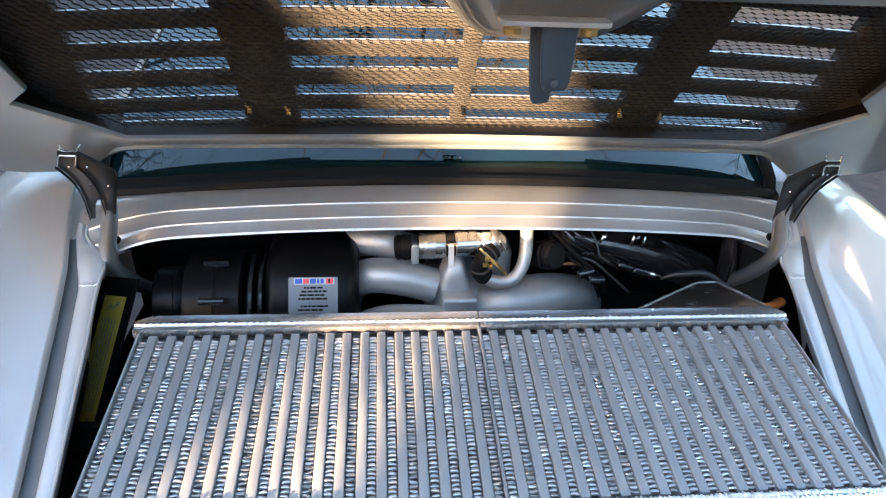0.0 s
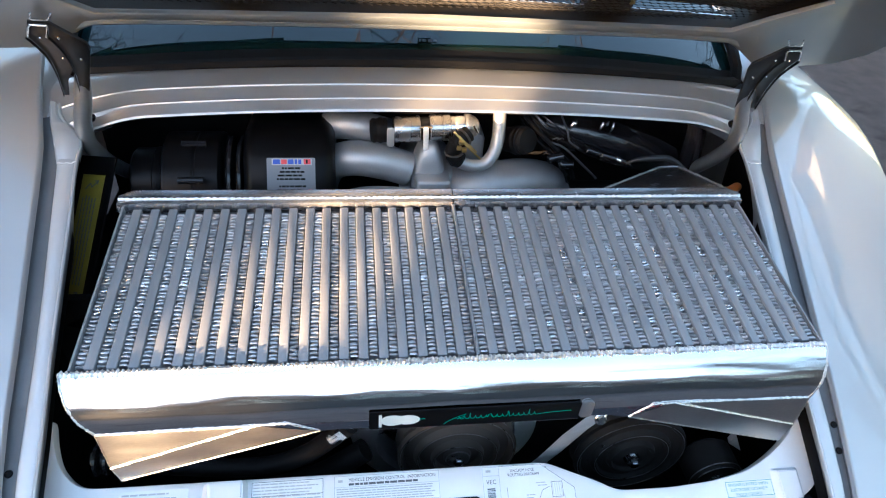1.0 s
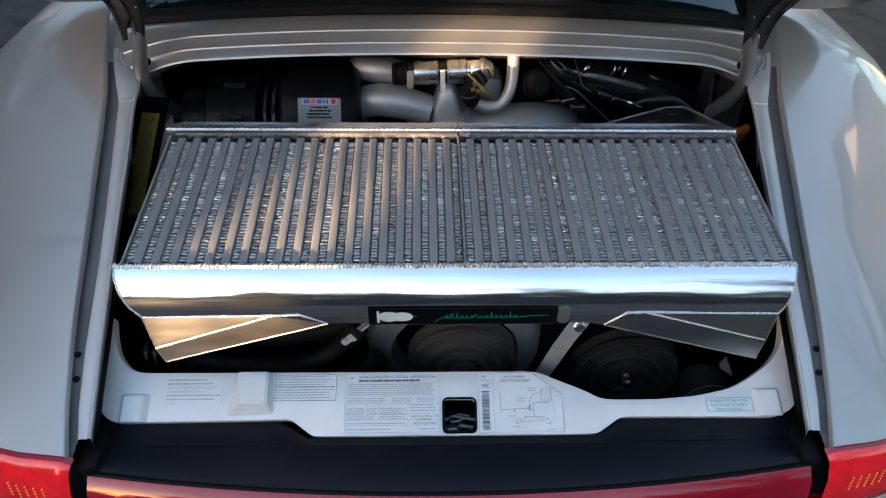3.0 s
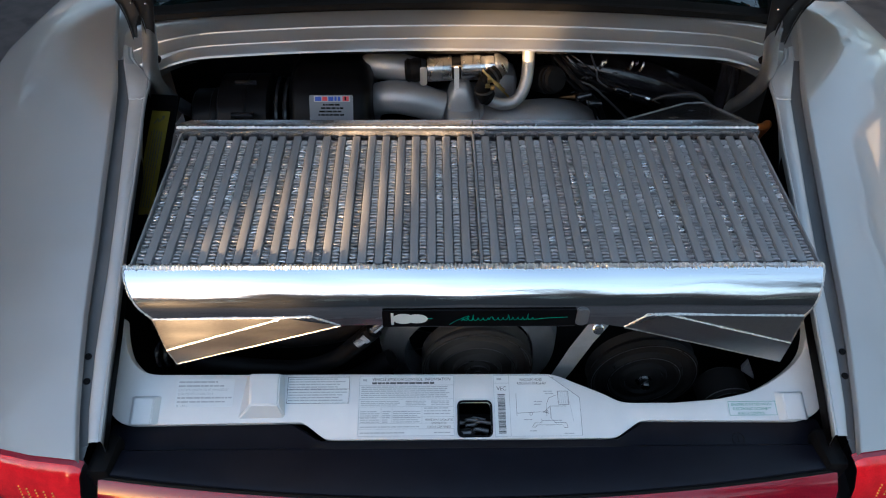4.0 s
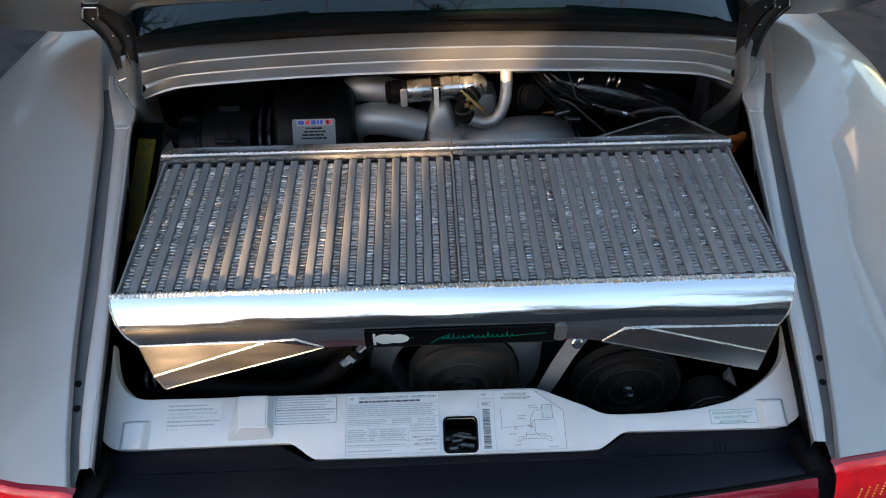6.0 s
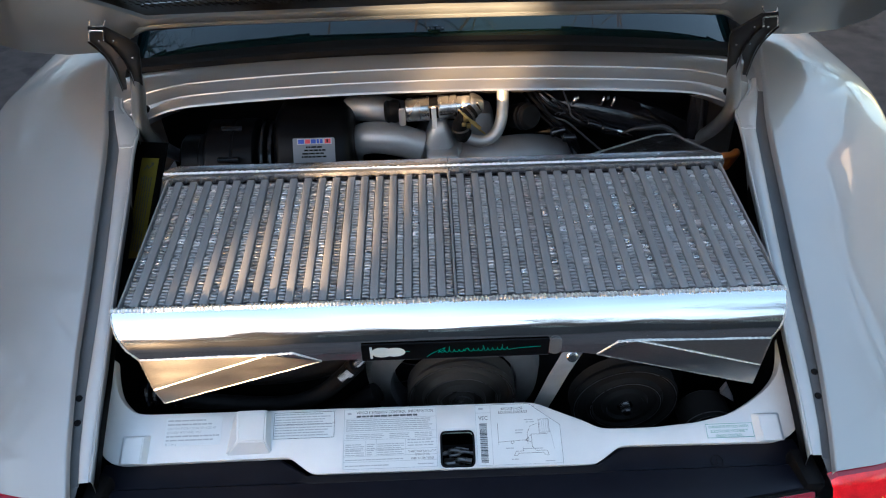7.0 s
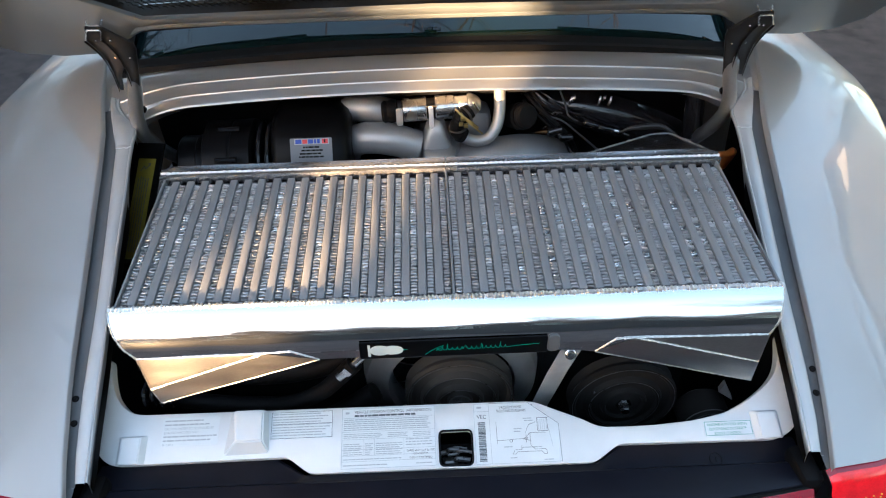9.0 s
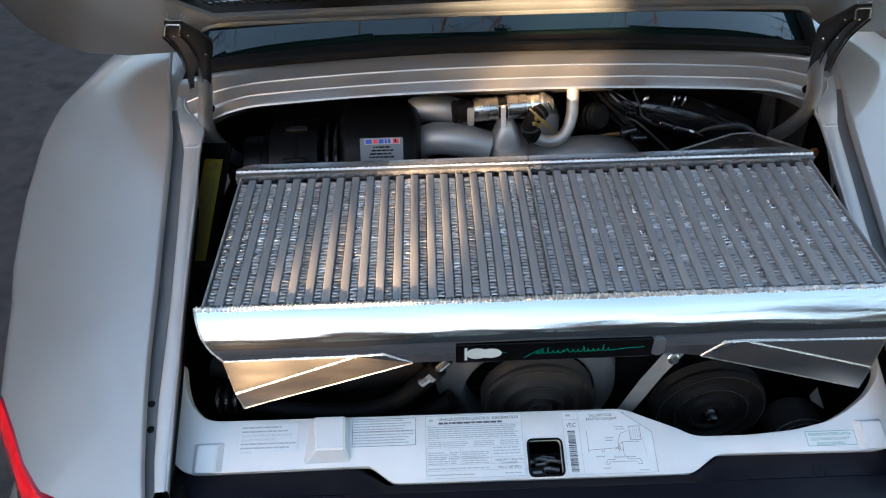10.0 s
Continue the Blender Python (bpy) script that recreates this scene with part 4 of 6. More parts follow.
grid(bm, rows, flip=True)
part("rear_bumper", bm, SILVER, car)
for side in (-1, 1):
    bm = bmesh.new()
    m = pose(side * 0.76, 0.46, 0.315, 0, 90, 0)
    turned(bm, [(0.20, -0.13), (0.29, -0.125), (0.312, -0.09), (0.315, 0.0), (0.312, 0.09), (0.29, 0.125), (0.20, 0.13)], m, 48)
    wheel = part("wheel", bm, TYRE, car, "black rear tyre")
    bm = bmesh.new()
    turned(bm, [(0.0, side * 0.10), (0.05, side * 0.11), (0.17, side * 0.08), (0.205, side * 0.12), (0.215, side * 0.128), (0.2, side * 0.05), (0.0, side * 0.04)], m, 40)
    part("rim", bm, CAST, wheel)
# plain inside of the engine bay, plate by plate, its deep shade put into the colour
# the cross plate at y 0.262 is added to stop sun under the cooler
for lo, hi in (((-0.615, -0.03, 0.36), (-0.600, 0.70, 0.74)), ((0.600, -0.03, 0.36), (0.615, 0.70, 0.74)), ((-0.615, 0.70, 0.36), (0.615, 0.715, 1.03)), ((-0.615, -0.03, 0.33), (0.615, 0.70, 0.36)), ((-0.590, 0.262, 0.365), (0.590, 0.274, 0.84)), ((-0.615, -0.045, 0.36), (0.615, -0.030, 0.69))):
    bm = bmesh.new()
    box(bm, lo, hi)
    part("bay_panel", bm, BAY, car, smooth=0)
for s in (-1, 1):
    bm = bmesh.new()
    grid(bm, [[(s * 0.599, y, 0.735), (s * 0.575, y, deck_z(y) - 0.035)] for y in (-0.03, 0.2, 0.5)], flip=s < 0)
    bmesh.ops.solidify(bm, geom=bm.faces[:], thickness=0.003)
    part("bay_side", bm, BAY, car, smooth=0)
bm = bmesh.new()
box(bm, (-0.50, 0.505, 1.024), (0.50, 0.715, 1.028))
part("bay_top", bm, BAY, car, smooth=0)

# ---- the open engine lid ----
TILT_LID = radians(50)
LID = plane_at((0, 0.555, 1.20), (1, 0, 0), (0, -math.cos(TILT_LID), math.sin(TILT_LID)))   # x across, y up along the lid, z towards the engine side
INWARD = 1 if (LID.to_3x3() @ Vector((0, 0, 1))).y < 0 else -1


def lid_at(x, d, n=0.0):
    return LID @ Vector((x, d, INWARD * n))


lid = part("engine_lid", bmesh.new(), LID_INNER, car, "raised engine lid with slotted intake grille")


# inner frame round the grille
left = [(-0.470, -0.012), (-0.520, -0.020), (-0.560, -0.062), (-0.610, -0.105), (-0.700, -0.112), (-0.770, -0.098), (-0.812, -0.060), (-0.828, 0.0), (-0.822, 0.10), (-0.80, 0.372)]
right = [(-x, d) for x, d in left][::-1]
front = [(-0.47 + 0.94 * k / 12, -0.012 + 0.006 * (1 - ((k - 6) / 6) ** 2)) for k in range(1, 12)]
outer = right + front[::-1] + left
hole_left = [(-0.502, 0.006), (-0.545, 0.044), (-0.618, 0.100), (-0.580, 0.134), (-0.582, 0.195), (-0.572, 0.338)]
hole = hole_left + [(-x, d) for x, d in hole_left][::-1] + [(0.30, 0.012), (0.0, 0.019), (-0.30, 0.012)]
bm = bmesh.new()
m = LID @ Matrix.Translation((0, 0, INWARD * 0.046))
if INWARD < 0:
    m = m @ Matrix.Diagonal((1, 1, -1, 1))
plate(bm, outer, [hole[::-1]], 0.008, m, bevel=0.003)
bmesh.ops.recalc_face_normals(bm, faces=bm.faces[:])
old = lid.data
bm.to_mesh(old)
bm.free()
old.polygons.foreach_set("use_smooth", [True] * len(old.polygons))
old.set_sharp_from_angle(angle=radians(40))
# black shroud between the frame and the grille
bm = bmesh.new()
wide = [(x * 1.012, d + (0.006 if d > 0.2 else -0.004)) for x, d in hole]
grid(bm, [[lid_at(x, d, 0.037) for x, d in wide], [lid_at(x * 1.03, d + (0.01 if d > 0.2 else -0.03), -0.012) for x, d in wide]], closed=True)
bmesh.ops.solidify(bm, geom=bm.faces[:], thickness=0.002)
part("grille_shroud", bm, GRILLE_BLACK, lid)
# rolled front edge
bm = bmesh.new()
pipe(bm, [lid_at(-0.56, -0.056, 0.034), *[lid_at(x, d - 0.003, 0.038) for x, d in [(-0.52, -0.020), (-0.47, -0.014)] + front + [(0.47, -0.014), (0.52, -0.020)]], lid_at(0.56, -0.056, 0.034)], 0.0105, 10, smooth_steps=2)
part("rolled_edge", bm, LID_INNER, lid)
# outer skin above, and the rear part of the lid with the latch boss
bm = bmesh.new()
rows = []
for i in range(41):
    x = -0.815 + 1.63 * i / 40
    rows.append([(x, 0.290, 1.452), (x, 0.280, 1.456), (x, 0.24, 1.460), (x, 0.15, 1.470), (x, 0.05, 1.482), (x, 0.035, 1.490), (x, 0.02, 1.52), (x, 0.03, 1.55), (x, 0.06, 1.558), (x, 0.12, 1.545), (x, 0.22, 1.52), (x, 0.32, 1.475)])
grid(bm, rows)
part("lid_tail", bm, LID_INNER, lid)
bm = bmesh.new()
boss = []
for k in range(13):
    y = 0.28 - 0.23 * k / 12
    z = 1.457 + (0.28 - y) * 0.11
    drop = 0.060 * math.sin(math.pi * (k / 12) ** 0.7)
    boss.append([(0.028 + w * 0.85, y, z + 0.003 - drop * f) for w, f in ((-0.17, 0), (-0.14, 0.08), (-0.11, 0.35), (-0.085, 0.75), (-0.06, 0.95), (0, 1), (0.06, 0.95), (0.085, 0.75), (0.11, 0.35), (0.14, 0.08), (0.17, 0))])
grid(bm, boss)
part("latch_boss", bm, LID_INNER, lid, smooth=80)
LX, LY, LZ = 0.019, 0.105, 1.448          # where the latch hangs
bm = bmesh.new()
plate(bm, rounded(-0.045, -0.020, 0.045, 0.022, 0.006, 3), [], 0.004, pose(LX, LY, LZ - 0.004, 180, 0, 0), bevel=0.001)
part("latch_plate", bm, SATIN, lid)
for s in (-1, 1):
    bm = bmesh.new()
    turned(bm, [(0.011, 0), (0.011, -0.003), (0.0075, -0.005), (0.0075, -0.010), (0.0001, -0.011)], pose(LX + s * 0.032, LY, LZ - 0.004), 12)
    part("bolt", bm, BRASS, lid)
tongue = [(-0.0145, 0.0), (0.0145, 0.0), (0.0140, -0.030), (0.0122, -0.052), (0.0108, -0.057), (0.0082, -0.060), (-0.0082, -0.060), (-0.0108, -0.057), (-0.0122, -0.052), (-0.0140, -0.030)]
for dx, dy, kx, kd, lean in ((0.004, -0.016, 1.0, 1.0, -0.25), (-0.004, 0.008, 0.78, 1.28, -0.15)):
    bm = bmesh.new()
    plate(bm, [(x * kx, d * kd) for x, d in tongue], [], 0.005, plane_at((LX + dx, LY + dy, LZ - 0.004), (1, 0, 0.10), (0, lean, 1)), bevel=0.0016)
    part("latch_tongue", bm, SLATE, lid, "slate-grey latch tongue")
bm = bmesh.new()
pipe(bm, [(LX + 0.006, LY - 0.006, LZ - 0.052), (LX + 0.006, LY - 0.009, LZ - 0.0525)], 0.0035, 12)
part("latch_pin", bm, STEEL, lid)

# grille: slats and uprights, black, with slots between them
GRILLE = [(-0.075, 0.006), (0.037, 0.072), (0.102, 0.139), (0.169, 0.199), (0.228, 0.261), (0.292, 0.345)]
for d0, d1 in GRILLE:
    bm = bmesh.new()
    rows = []
    for i in range(33):
        x = -0.63 + 1.26 * i / 32
        bow = 0.0027 - 0.095 * x * x
        rows.append([lid_at(x, d0 + bow, 0.004), lid_at(x, d0 + bow + 0.002, 0.0075), lid_at(x, d1 + bow - 0.002, 0.0075), lid_at(x, d1 + bow, 0.004), lid_at(x, d1 + bow - 0.001, 0.001), lid_at(x, d0 + bow + 0.001, 0.001)])
    grid(bm, rows, closed=True)
    bmesh.ops.recalc_face_normals(bm, faces=bm.faces[:])
    slat = part("grille_slat", bm, GRILLE_BLACK, lid)
    bm = bmesh.new()
    grid(bm, [[r_[3] + (r_[4] - r_[3]) * 0.15 + Vector((0, -0.0004, 0.0006)), r_[4] + Vector((0, -0.0004, 0.0006))] for r_ in rows])
    part("slot_lip", bm, SILVER, slat, "painted outer edge of the slot")
for x0, x1 in ((-0.66, -0.535), (-0.330, -0.248), (-0.013, 0.010), (0.250, 0.332), (0.535, 0.66)):
    bm = bmesh.new()
    outline = [(x0, -0.075), (x1, -0.075), (x1 * 0.955, 0.345), (x0 * 0.965, 0.345)]
    if x0 < -0.6:
        outline = [(x0, -0.10), (-0.556, -0.10), (-0.556, -0.026), (-0.502, 0.25), (-0.490, 0.345), (x0, 0.345)]
    if x1 > 0.6:
        outline = [(0.570, -0.10), (x1, -0.10), (x1, 0.345), (0.490, 0.345), (0.505, 0.24), (0.572, -0.04)]
    mm = LID @ Matrix.Translation((0, 0, INWARD * 0.0085))
    plate(bm, outline, [], 0.020, mm if INWARD > 0 else mm @ Matrix.Diagonal((1, 1, -1, 1)), bevel=0.0015)
    bmesh.ops.recalc_face_normals(bm, faces=bm.faces[:])
    part("grille_upright", bm, GRILLE_BLACK, lid)
for x, d in ((-0.316, 0.042), (-0.260, 0.037), (0.251, 0.042), (0.318, 0.036), (0.004, 0.045)):
    bm = bmesh.new()
    pipe(bm, [lid_at(x, d, 0.008), lid_at(x, d, 0.018)], 0.0035, 8)
    pipe(bm, [lid_at(x - 0.004, d + 0.012, 0.012), lid_at(x, d + 0.004, 0.014), lid_at(x + 0.001, d - 0.012, 0.012)], 0.002, 6)
    part("mesh_clip", bm, BRASS if abs(x) > 0.1 else BLACK, lid, "small brass clip")

# honeycomb wire mesh over the slots
cw, chh, rib = 0.0140, 0.0104, 0.00042
faces_v, verts_v = [], []
nx, ny = int(1.20 / cw), int(0.39 / (chh * 0.75))
for j in range(ny):
    for i in range(nx):
        cx = -0.60 + (i + 0.5 * (j % 2)) * cw
        cy = -0.040 + j * chh * 0.75
        if abs(cx) > 0.618 or cy > 0.345:
            continue
        sag = 0.0012 * math.sin(cx * 37) * math.sin(cy * 51)
        p = [(cx, cy + chh / 2), (cx + cw / 2, cy + chh / 4), (cx + cw / 2, cy - chh / 4), (cx, cy - chh / 2)]
        for a, b in zip(p, p[1:]):
            d = Vector((b[0] - a[0], b[1] - a[1])).normalized() * rib
            base = len(verts_v)
            verts_v += [lid_at(a[0] - d.y, a[1] + d.x, 0.014 + sag), lid_at(b[0] - d.y, b[1] + d.x, 0.014 + sag), lid_at(b[0] + d.y, b[1] - d.x, 0.0155 + sag), lid_at(a[0] + d.y, a[1] - d.x, 0.0155 + sag)]
            faces_v.append((base, base + 1, base + 2, base + 3))
me = bpy.data.meshes.new("wire_mesh")
me.from_pydata([tuple(v) for v in verts_v], [], faces_v)
me.materials.append(WIRE)
mesh_ob = new("wire_mesh", me)
adopt(mesh_ob, lid)
tagged(mesh_ob, "black honeycomb wire mesh over the slots", kind="stuff")

# hinges: stamped plate, clip and bent tube, one each side
for side in (-1, 1):
    bm = bmesh.new()
    low = 0.0 if side < 0 else -0.010
    HP = plane_at((0, 0.362, 1.212), (1, 0, 0), (0, -0.4856, 0.8742)) @ Matrix.Translation((0, low, 0))
    shape = [(0.5246, 0.0094), (0.5005, 0.0080), (0.4690, -0.0300), (0.4705, -0.0440), (0.5085, -0.147), (0.5155, -0.147), (0.5150, -0.130), (0.5075, -0.098), (0.5085, -0.086), (0.5240, -0.112), (0.5355, -0.1445), (0.5415, -0.1445), (0.5310, -0.096), (0.5275, -0.068), (0.5305, -0.036), (0.5365, -0.016)]
    plate(bm, [(side * x, s) for x, s in shape][::-side], [], 0.004, HP, bevel=0.0008)
    arm = part("hinge", bm, HINGE_BLACK, car, "dark stamped hinge channel on a bent silver tube", 30)
    for edge in ([(0.5105, -0.0135), (0.5060, -0.025), (0.5040, -0.036), (0.5025, -0.050), (0.5025, -0.064), (0.5045, -0.080), (0.5085, -0.098), (0.5150, -0.130)], [(0.5365, -0.016), (0.5305, -0.036), (0.5275, -0.052), (0.5275, -0.068), (0.5310, -0.096), (0.5412, -0.144)]):
        bm = bmesh.new()
        grid(bm, [[HP @ Vector((side * x, s, 0.0005)), HP @ Vector((side * x, s, 0.0050))] for x, s in edge])
        bmesh.ops.solidify(bm, geom=bm.faces[:], thickness=0.0016)
        part("flange", bm, HINGE_BLACK, arm)
    bm = bmesh.new()
    pipe(bm, [HP @ Vector((side * x, s, 0.004)) for x, s in ((0.5330, -0.0135), (0.5240, 0.0050), (0.5205, 0.0085), (0.5020, 0.0078), (0.5020, 0.0040), (0.5105, -0.0140))], 0.0016, 8)
    pipe(bm, [HP @ Vector((side * x, s, 0.003)) for x, s in ((0.512, 0.029), (0.5165, 0.019), (0.5150, 0.0172), (0.4975, 0.0168), (0.4955, 0.019), (0.489, 0.0287))], 0.0011, 8)
    part("hinge_clip", bm, BRIGHT_CLIP, arm, "bright steel clip")
    for p in ((0.5208, -0.0186), (0.4990, -0.0186), (0.5090, -0.0585), (0.4875, -0.0600)):
        bm = bmesh.new()
        bmesh.ops.create_icosphere(bm, subdivisions=2, radius=0.0019, matrix=Matrix.Translation(HP @ Vector((side * p[0], p[1], 0.001))))
        part("rivet", bm, STEEL, arm)
    bm = bmesh.new()
    pipe(bm, [(side * x, y, z) for x, y, z in ((0.508, 0.427, 1.125), (0.512, 0.432, 1.105), (0.521, 0.435, 1.070), (0.531, 0.438, 1.037), (0.5365, 0.448, 1.000), (0.538, 0.470, 0.968), (0.537, 0.495, 0.937), (0.533, 0.520, 0.909), (0.530, 0.550, 0.880))], [0.008, 0.0110, 0.0120, 0.0125, 0.0127, 0.0127, 0.0127, 0.0127, 0.0127], 14, smooth_steps=5)
    part("hinge_tube", bm, TUBE_STEEL, arm, "bent silver tube")
    bm = bmesh.new()
    pipe(bm, [(side * 0.524, 0.455, 1.040), (side * 0.524, 0.449, 1.038)], 0.0068, 14)
    part("shelf_plug", bm, RUBBER, car, "black rubber plug in the shelf corner")

# ---- intercooler ----
cooler = thing("intercooler", (0.005, 0.12, 0.88), "large polished aluminium intercooler over the engine", "intercooler")
IC = plane_at((0, 0.0025, 0.9775), (1, 0, 0), (0, 0.2535, 0.0335))
LEFT, RIGHT, SEAM, DEEP = -0.4330, 0.4440, 0.010, 0.2560


def ic(x, v, w=0.0):
    return IC @ Vector((x, v, w))


# dark filler under the fins; shade between the crests put into its colour
bm = bmesh.new()
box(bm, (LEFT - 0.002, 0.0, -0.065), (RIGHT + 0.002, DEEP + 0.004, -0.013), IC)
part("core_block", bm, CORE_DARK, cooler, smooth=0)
for x0, x1 in ((LEFT - 0.003, LEFT - 0.0005), (RIGHT + 0.0005, RIGHT + 0.003), (SEAM - 0.0016, SEAM + 0.0016)):
    bm = bmesh.new()
    box(bm, (x0, 0.002, -0.06), (x1, DEEP, 0.0015), IC)
    part("side_plate", bm, TUBE_ALU, cooler)

FIN, BAR = 0.0120, 0.0112
variants = []
for k in range(7):
    r = random.Random(40 + k)
    bm = bmesh.new()
    hw, n = FIN / 2 - 0.0002, 43
    p = (DEEP - 0.017) / n
    bright, rows = [], []
    for i in range(n):
        v0 = 0.006 + p * (i + 0.5) + r.uniform(-0.00025, 0.00025)
        top = -0.0010 + r.uniform(-0.0008, 0.0005)
        patch = noise.noise((i * 0.14, k * 3.7, 0.5))
        tip, roll = r.gauss(0.02, 0.13) + 0.15 * patch, r.gauss(0.0, 0.10)
        zig = 0.0005 if i % 2 else -0.0005
        bow = r.uniform(0.0009, 0.0017)
        for dv, w in ((-0.46, -0.0085), (-0.42, -0.0036), (-0.35, -0.0010), (-0.22, -0.0002), (0.0, 0.0), (0.18, -0.0002), (0.29, -0.0012), (0.34, -0.0038), (0.37, -0.0085)):
            row = []
            for q in (-1, -0.86, -0.62, 0, 0.62, 0.86, 1):
                edge = max(0.0, (abs(q) - 0.62) / 0.38)
                v = dv * p * (1 - 0.55 * edge ** 1.3)
                flat_top = 1.0 if w > -0.003 else 0.0
                row.append((hw * q, v0 + v + zig * q + bow * (1 - q * q), top + w - 0.0034 * edge ** 2 + flat_top * (tip * v + roll * hw * q)))
            rows.append(row)
        # clustered crests get a lighter, smoother metal that paints in their sparkle
        bright.append(r.random() < (0.30 if patch > 0.15 else 0.03))
    grid(bm, rows)
    for q, f in enumerate(bm.faces):
        f.material_index = 1 if bright[min(n - 1, q // 54)] and q % 54 < 48 else 0
    me = bpy.data.meshes.new("fin_strip")
    bm.to_mesh(me)
    bm.free()
    me.materials.append(FIN_ALU)
    me.materials.append(FIN_GLINT)
    me.polygons.foreach_set("use_smooth", [True] * len(me.polygons))
    me.set_sharp_from_angle(angle=radians(45))
    variants.append(me)
bm = bmesh.new()
box(bm, (-BAR / 2, 0.0035, -0.012), (BAR / 2, DEEP - 0.004, 0.0008), bevel=0.0016)
bar_mesh = bpy.data.meshes.new("tube")
bm.to_mesh(bar_mesh)
bm.free()
bar_mesh.materials.append(TUBE_ALU)
bar_mesh.polygons.foreach_set("use_smooth", [True] * len(bar_mesh.polygons))
bar_mesh.set_sharp_from_angle(angle=radians(40))
r = random.Random(9)
for a, b in ((LEFT, SEAM - 0.0016), (SEAM + 0.0016, RIGHT)):
    pitch = (b - a - FIN) / 19
    for k in range(20):
        ob = new("fin_strip", r.choice(variants))
        adopt(ob, cooler)
        ob.matrix_basis = IC @ Matrix.Translation((a + FIN / 2 + k * pitch, 0, r.uniform(-0.0004, 0.0004)))
        if r.random() < 0.5:
            ob.matrix_basis = ob.matrix_basis @ Matrix.Translation((0, DEEP - 0.004, 0)) @ Matrix.Rotation(math.pi, 4, "Z")
        if k < 19:
            ob = new("tube", bar_mesh)
            adopt(ob, cooler)
            ob.matrix_basis = IC @ Matrix.Translation((a + FIN / 2 + (k + 0.5) * pitch + r.uniform(-0.0003, 0.0003), r.uniform(-0.0004, 0.0004), 0)) @ Matrix.Rotation(r.uniform(-0.002, 0.002), 4, "Z")

# polished tank along the near edge
TANK = [(0.003, 0.9717, -0.4432, 0.4485), (0.0025, 0.9777, -0.444, 0.449), (-0.001, 0.9797, -0.4436, 0.4487), (-0.0075, 0.9757, -0.4421, 0.448), (-0.0155, 0.969, -0.4394, 0.4467), (-0.0225, 0.9617, -0.4363, 0.4451), (-0.028, 0.9542, -0.4329, 0.4433), (-0.0325, 0.9462, -0.4287, 0.4409), (-0.0355, 0.9382, -0.4233, 0.4378), (-0.0373, 0.9297, -0.4164, 0.4339), (-0.038, 0.9222, -0.411, 0.431)]
bm = bmesh.new()
rows = [[(xl + (xr - xl) * i / 80, y + 0.0010 * noise.noise((i * 0.09, k * 0.45, 3.1)) + 0.0003 * noise.noise((i * 0.33, k * 1.1, 1.7)), z + 0.0010 * noise.noise((i * 0.09, k * 0.45, 7.7))) for i in range(81)] for k, (y, z, xl, xr) in enumerate(TANK)]
grid(bm, rows)
mid = [(x, -0.0380, 0.9222) for x in (-0.245, -0.20, -0.10, 0.0, 0.12, 0.20, 0.243)]
low = [(x, -0.0373, z) for x, z in ((-0.173, 0.9070), (-0.16, 0.9078), (-0.10, 0.9077), (0.0, 0.9077), (0.12, 0.9077), (0.17, 0.9068), (0.199, 0.9010))]
under = [(x, 0.020, 0.890) for x, y, z in low]
grid(bm, [mid, low, under])
for col in (2, 3):
    f = bm.faces.new([bm.verts.new((t[col], t[0], t[1])) for t in TANK] + [bm.verts.new((TANK[-1][col], 0.01, 0.92))])
bmesh.ops.remove_doubles(bm, verts=bm.verts, dist=1e-5)
bmesh.ops.recalc_face_normals(bm, faces=bm.faces[:])
tank = part("end_tank", bm, POLISHED, cooler, "mirror-polished welded aluminium end tank", 50)
# outlets at both ends of the tank
for s, a, b, c, d, e in ((-1, (-0.4110, -0.0384, 0.9220), (-0.4055, -0.0450, 0.8680), (-0.4050, -0.0360, 0.8275), (-0.173, -0.0377, 0.9070), (-0.243, -0.0387, 0.9235)),
                         (1, (0.4310, -0.0384, 0.9220), (0.4275, -0.0440, 0.8740), (0.4380, -0.0310, 0.8180), (0.199, -0.0377, 0.9010), (0.250, -0.0387, 0.9265))):
    bm = bmesh.new()
    va, vb, vc, vd, ve = [bm.verts.new(p) for p in (a, b, c, d, e)]
    ka, kc, kd = [bm.verts.new(p) for p in ((a[0], 0.04, 0.945), (c[0], 0.04, 0.86), (d[0], 0.02, 0.915))]
    bm.faces.new((va, vb, ve))
    bm.faces.new((vb, vc, vd, ve))
    bm.faces.new((vc, kc, kd, vd))
    bm.faces.new((va, ka, kc, vc, vb))
    bmesh.ops.recalc_face_normals(bm, faces=bm.faces[:])
    bmesh.ops.subdivide_edges(bm, edges=bm.edges[:], cuts=5, use_grid_fill=True)
    part("outlet", bm, BRUSHED, cooler, "wedge-shaped welded outlet of the tank", 25)
    bm = bmesh.new()
    bead(bm, a, e, 0.0012, step=0.0042, seed=3)
    bead(bm, b, e, 0.0016, step=0.0046, seed=4)
    ee = (e[0] + (d[0] - e[0]) * 0.5, -0.0389, 0.9255)
    bead(bm, e, ee, 0.0011, seed=5)
    bead(bm, ee, d, 0.0009, seed=6)
    for q, (t0, t1) in enumerate(zip(TANK[1:], TANK[2:])):
        col = 2 if s < 0 else 3
        bead(bm, (t0[col], t0[0], t0[1]), (t1[col], t1[0], t1[1]), 0.0014, seed=q)
    bead(bm, a, b, 0.0009, seed=20)
    bead(bm, b, c, 0.0009, seed=21)
    bead(bm, c, d, 0.0007, seed=22)
    part("weld", bm, OUTLET_WELD, cooler, "bright weld bead")
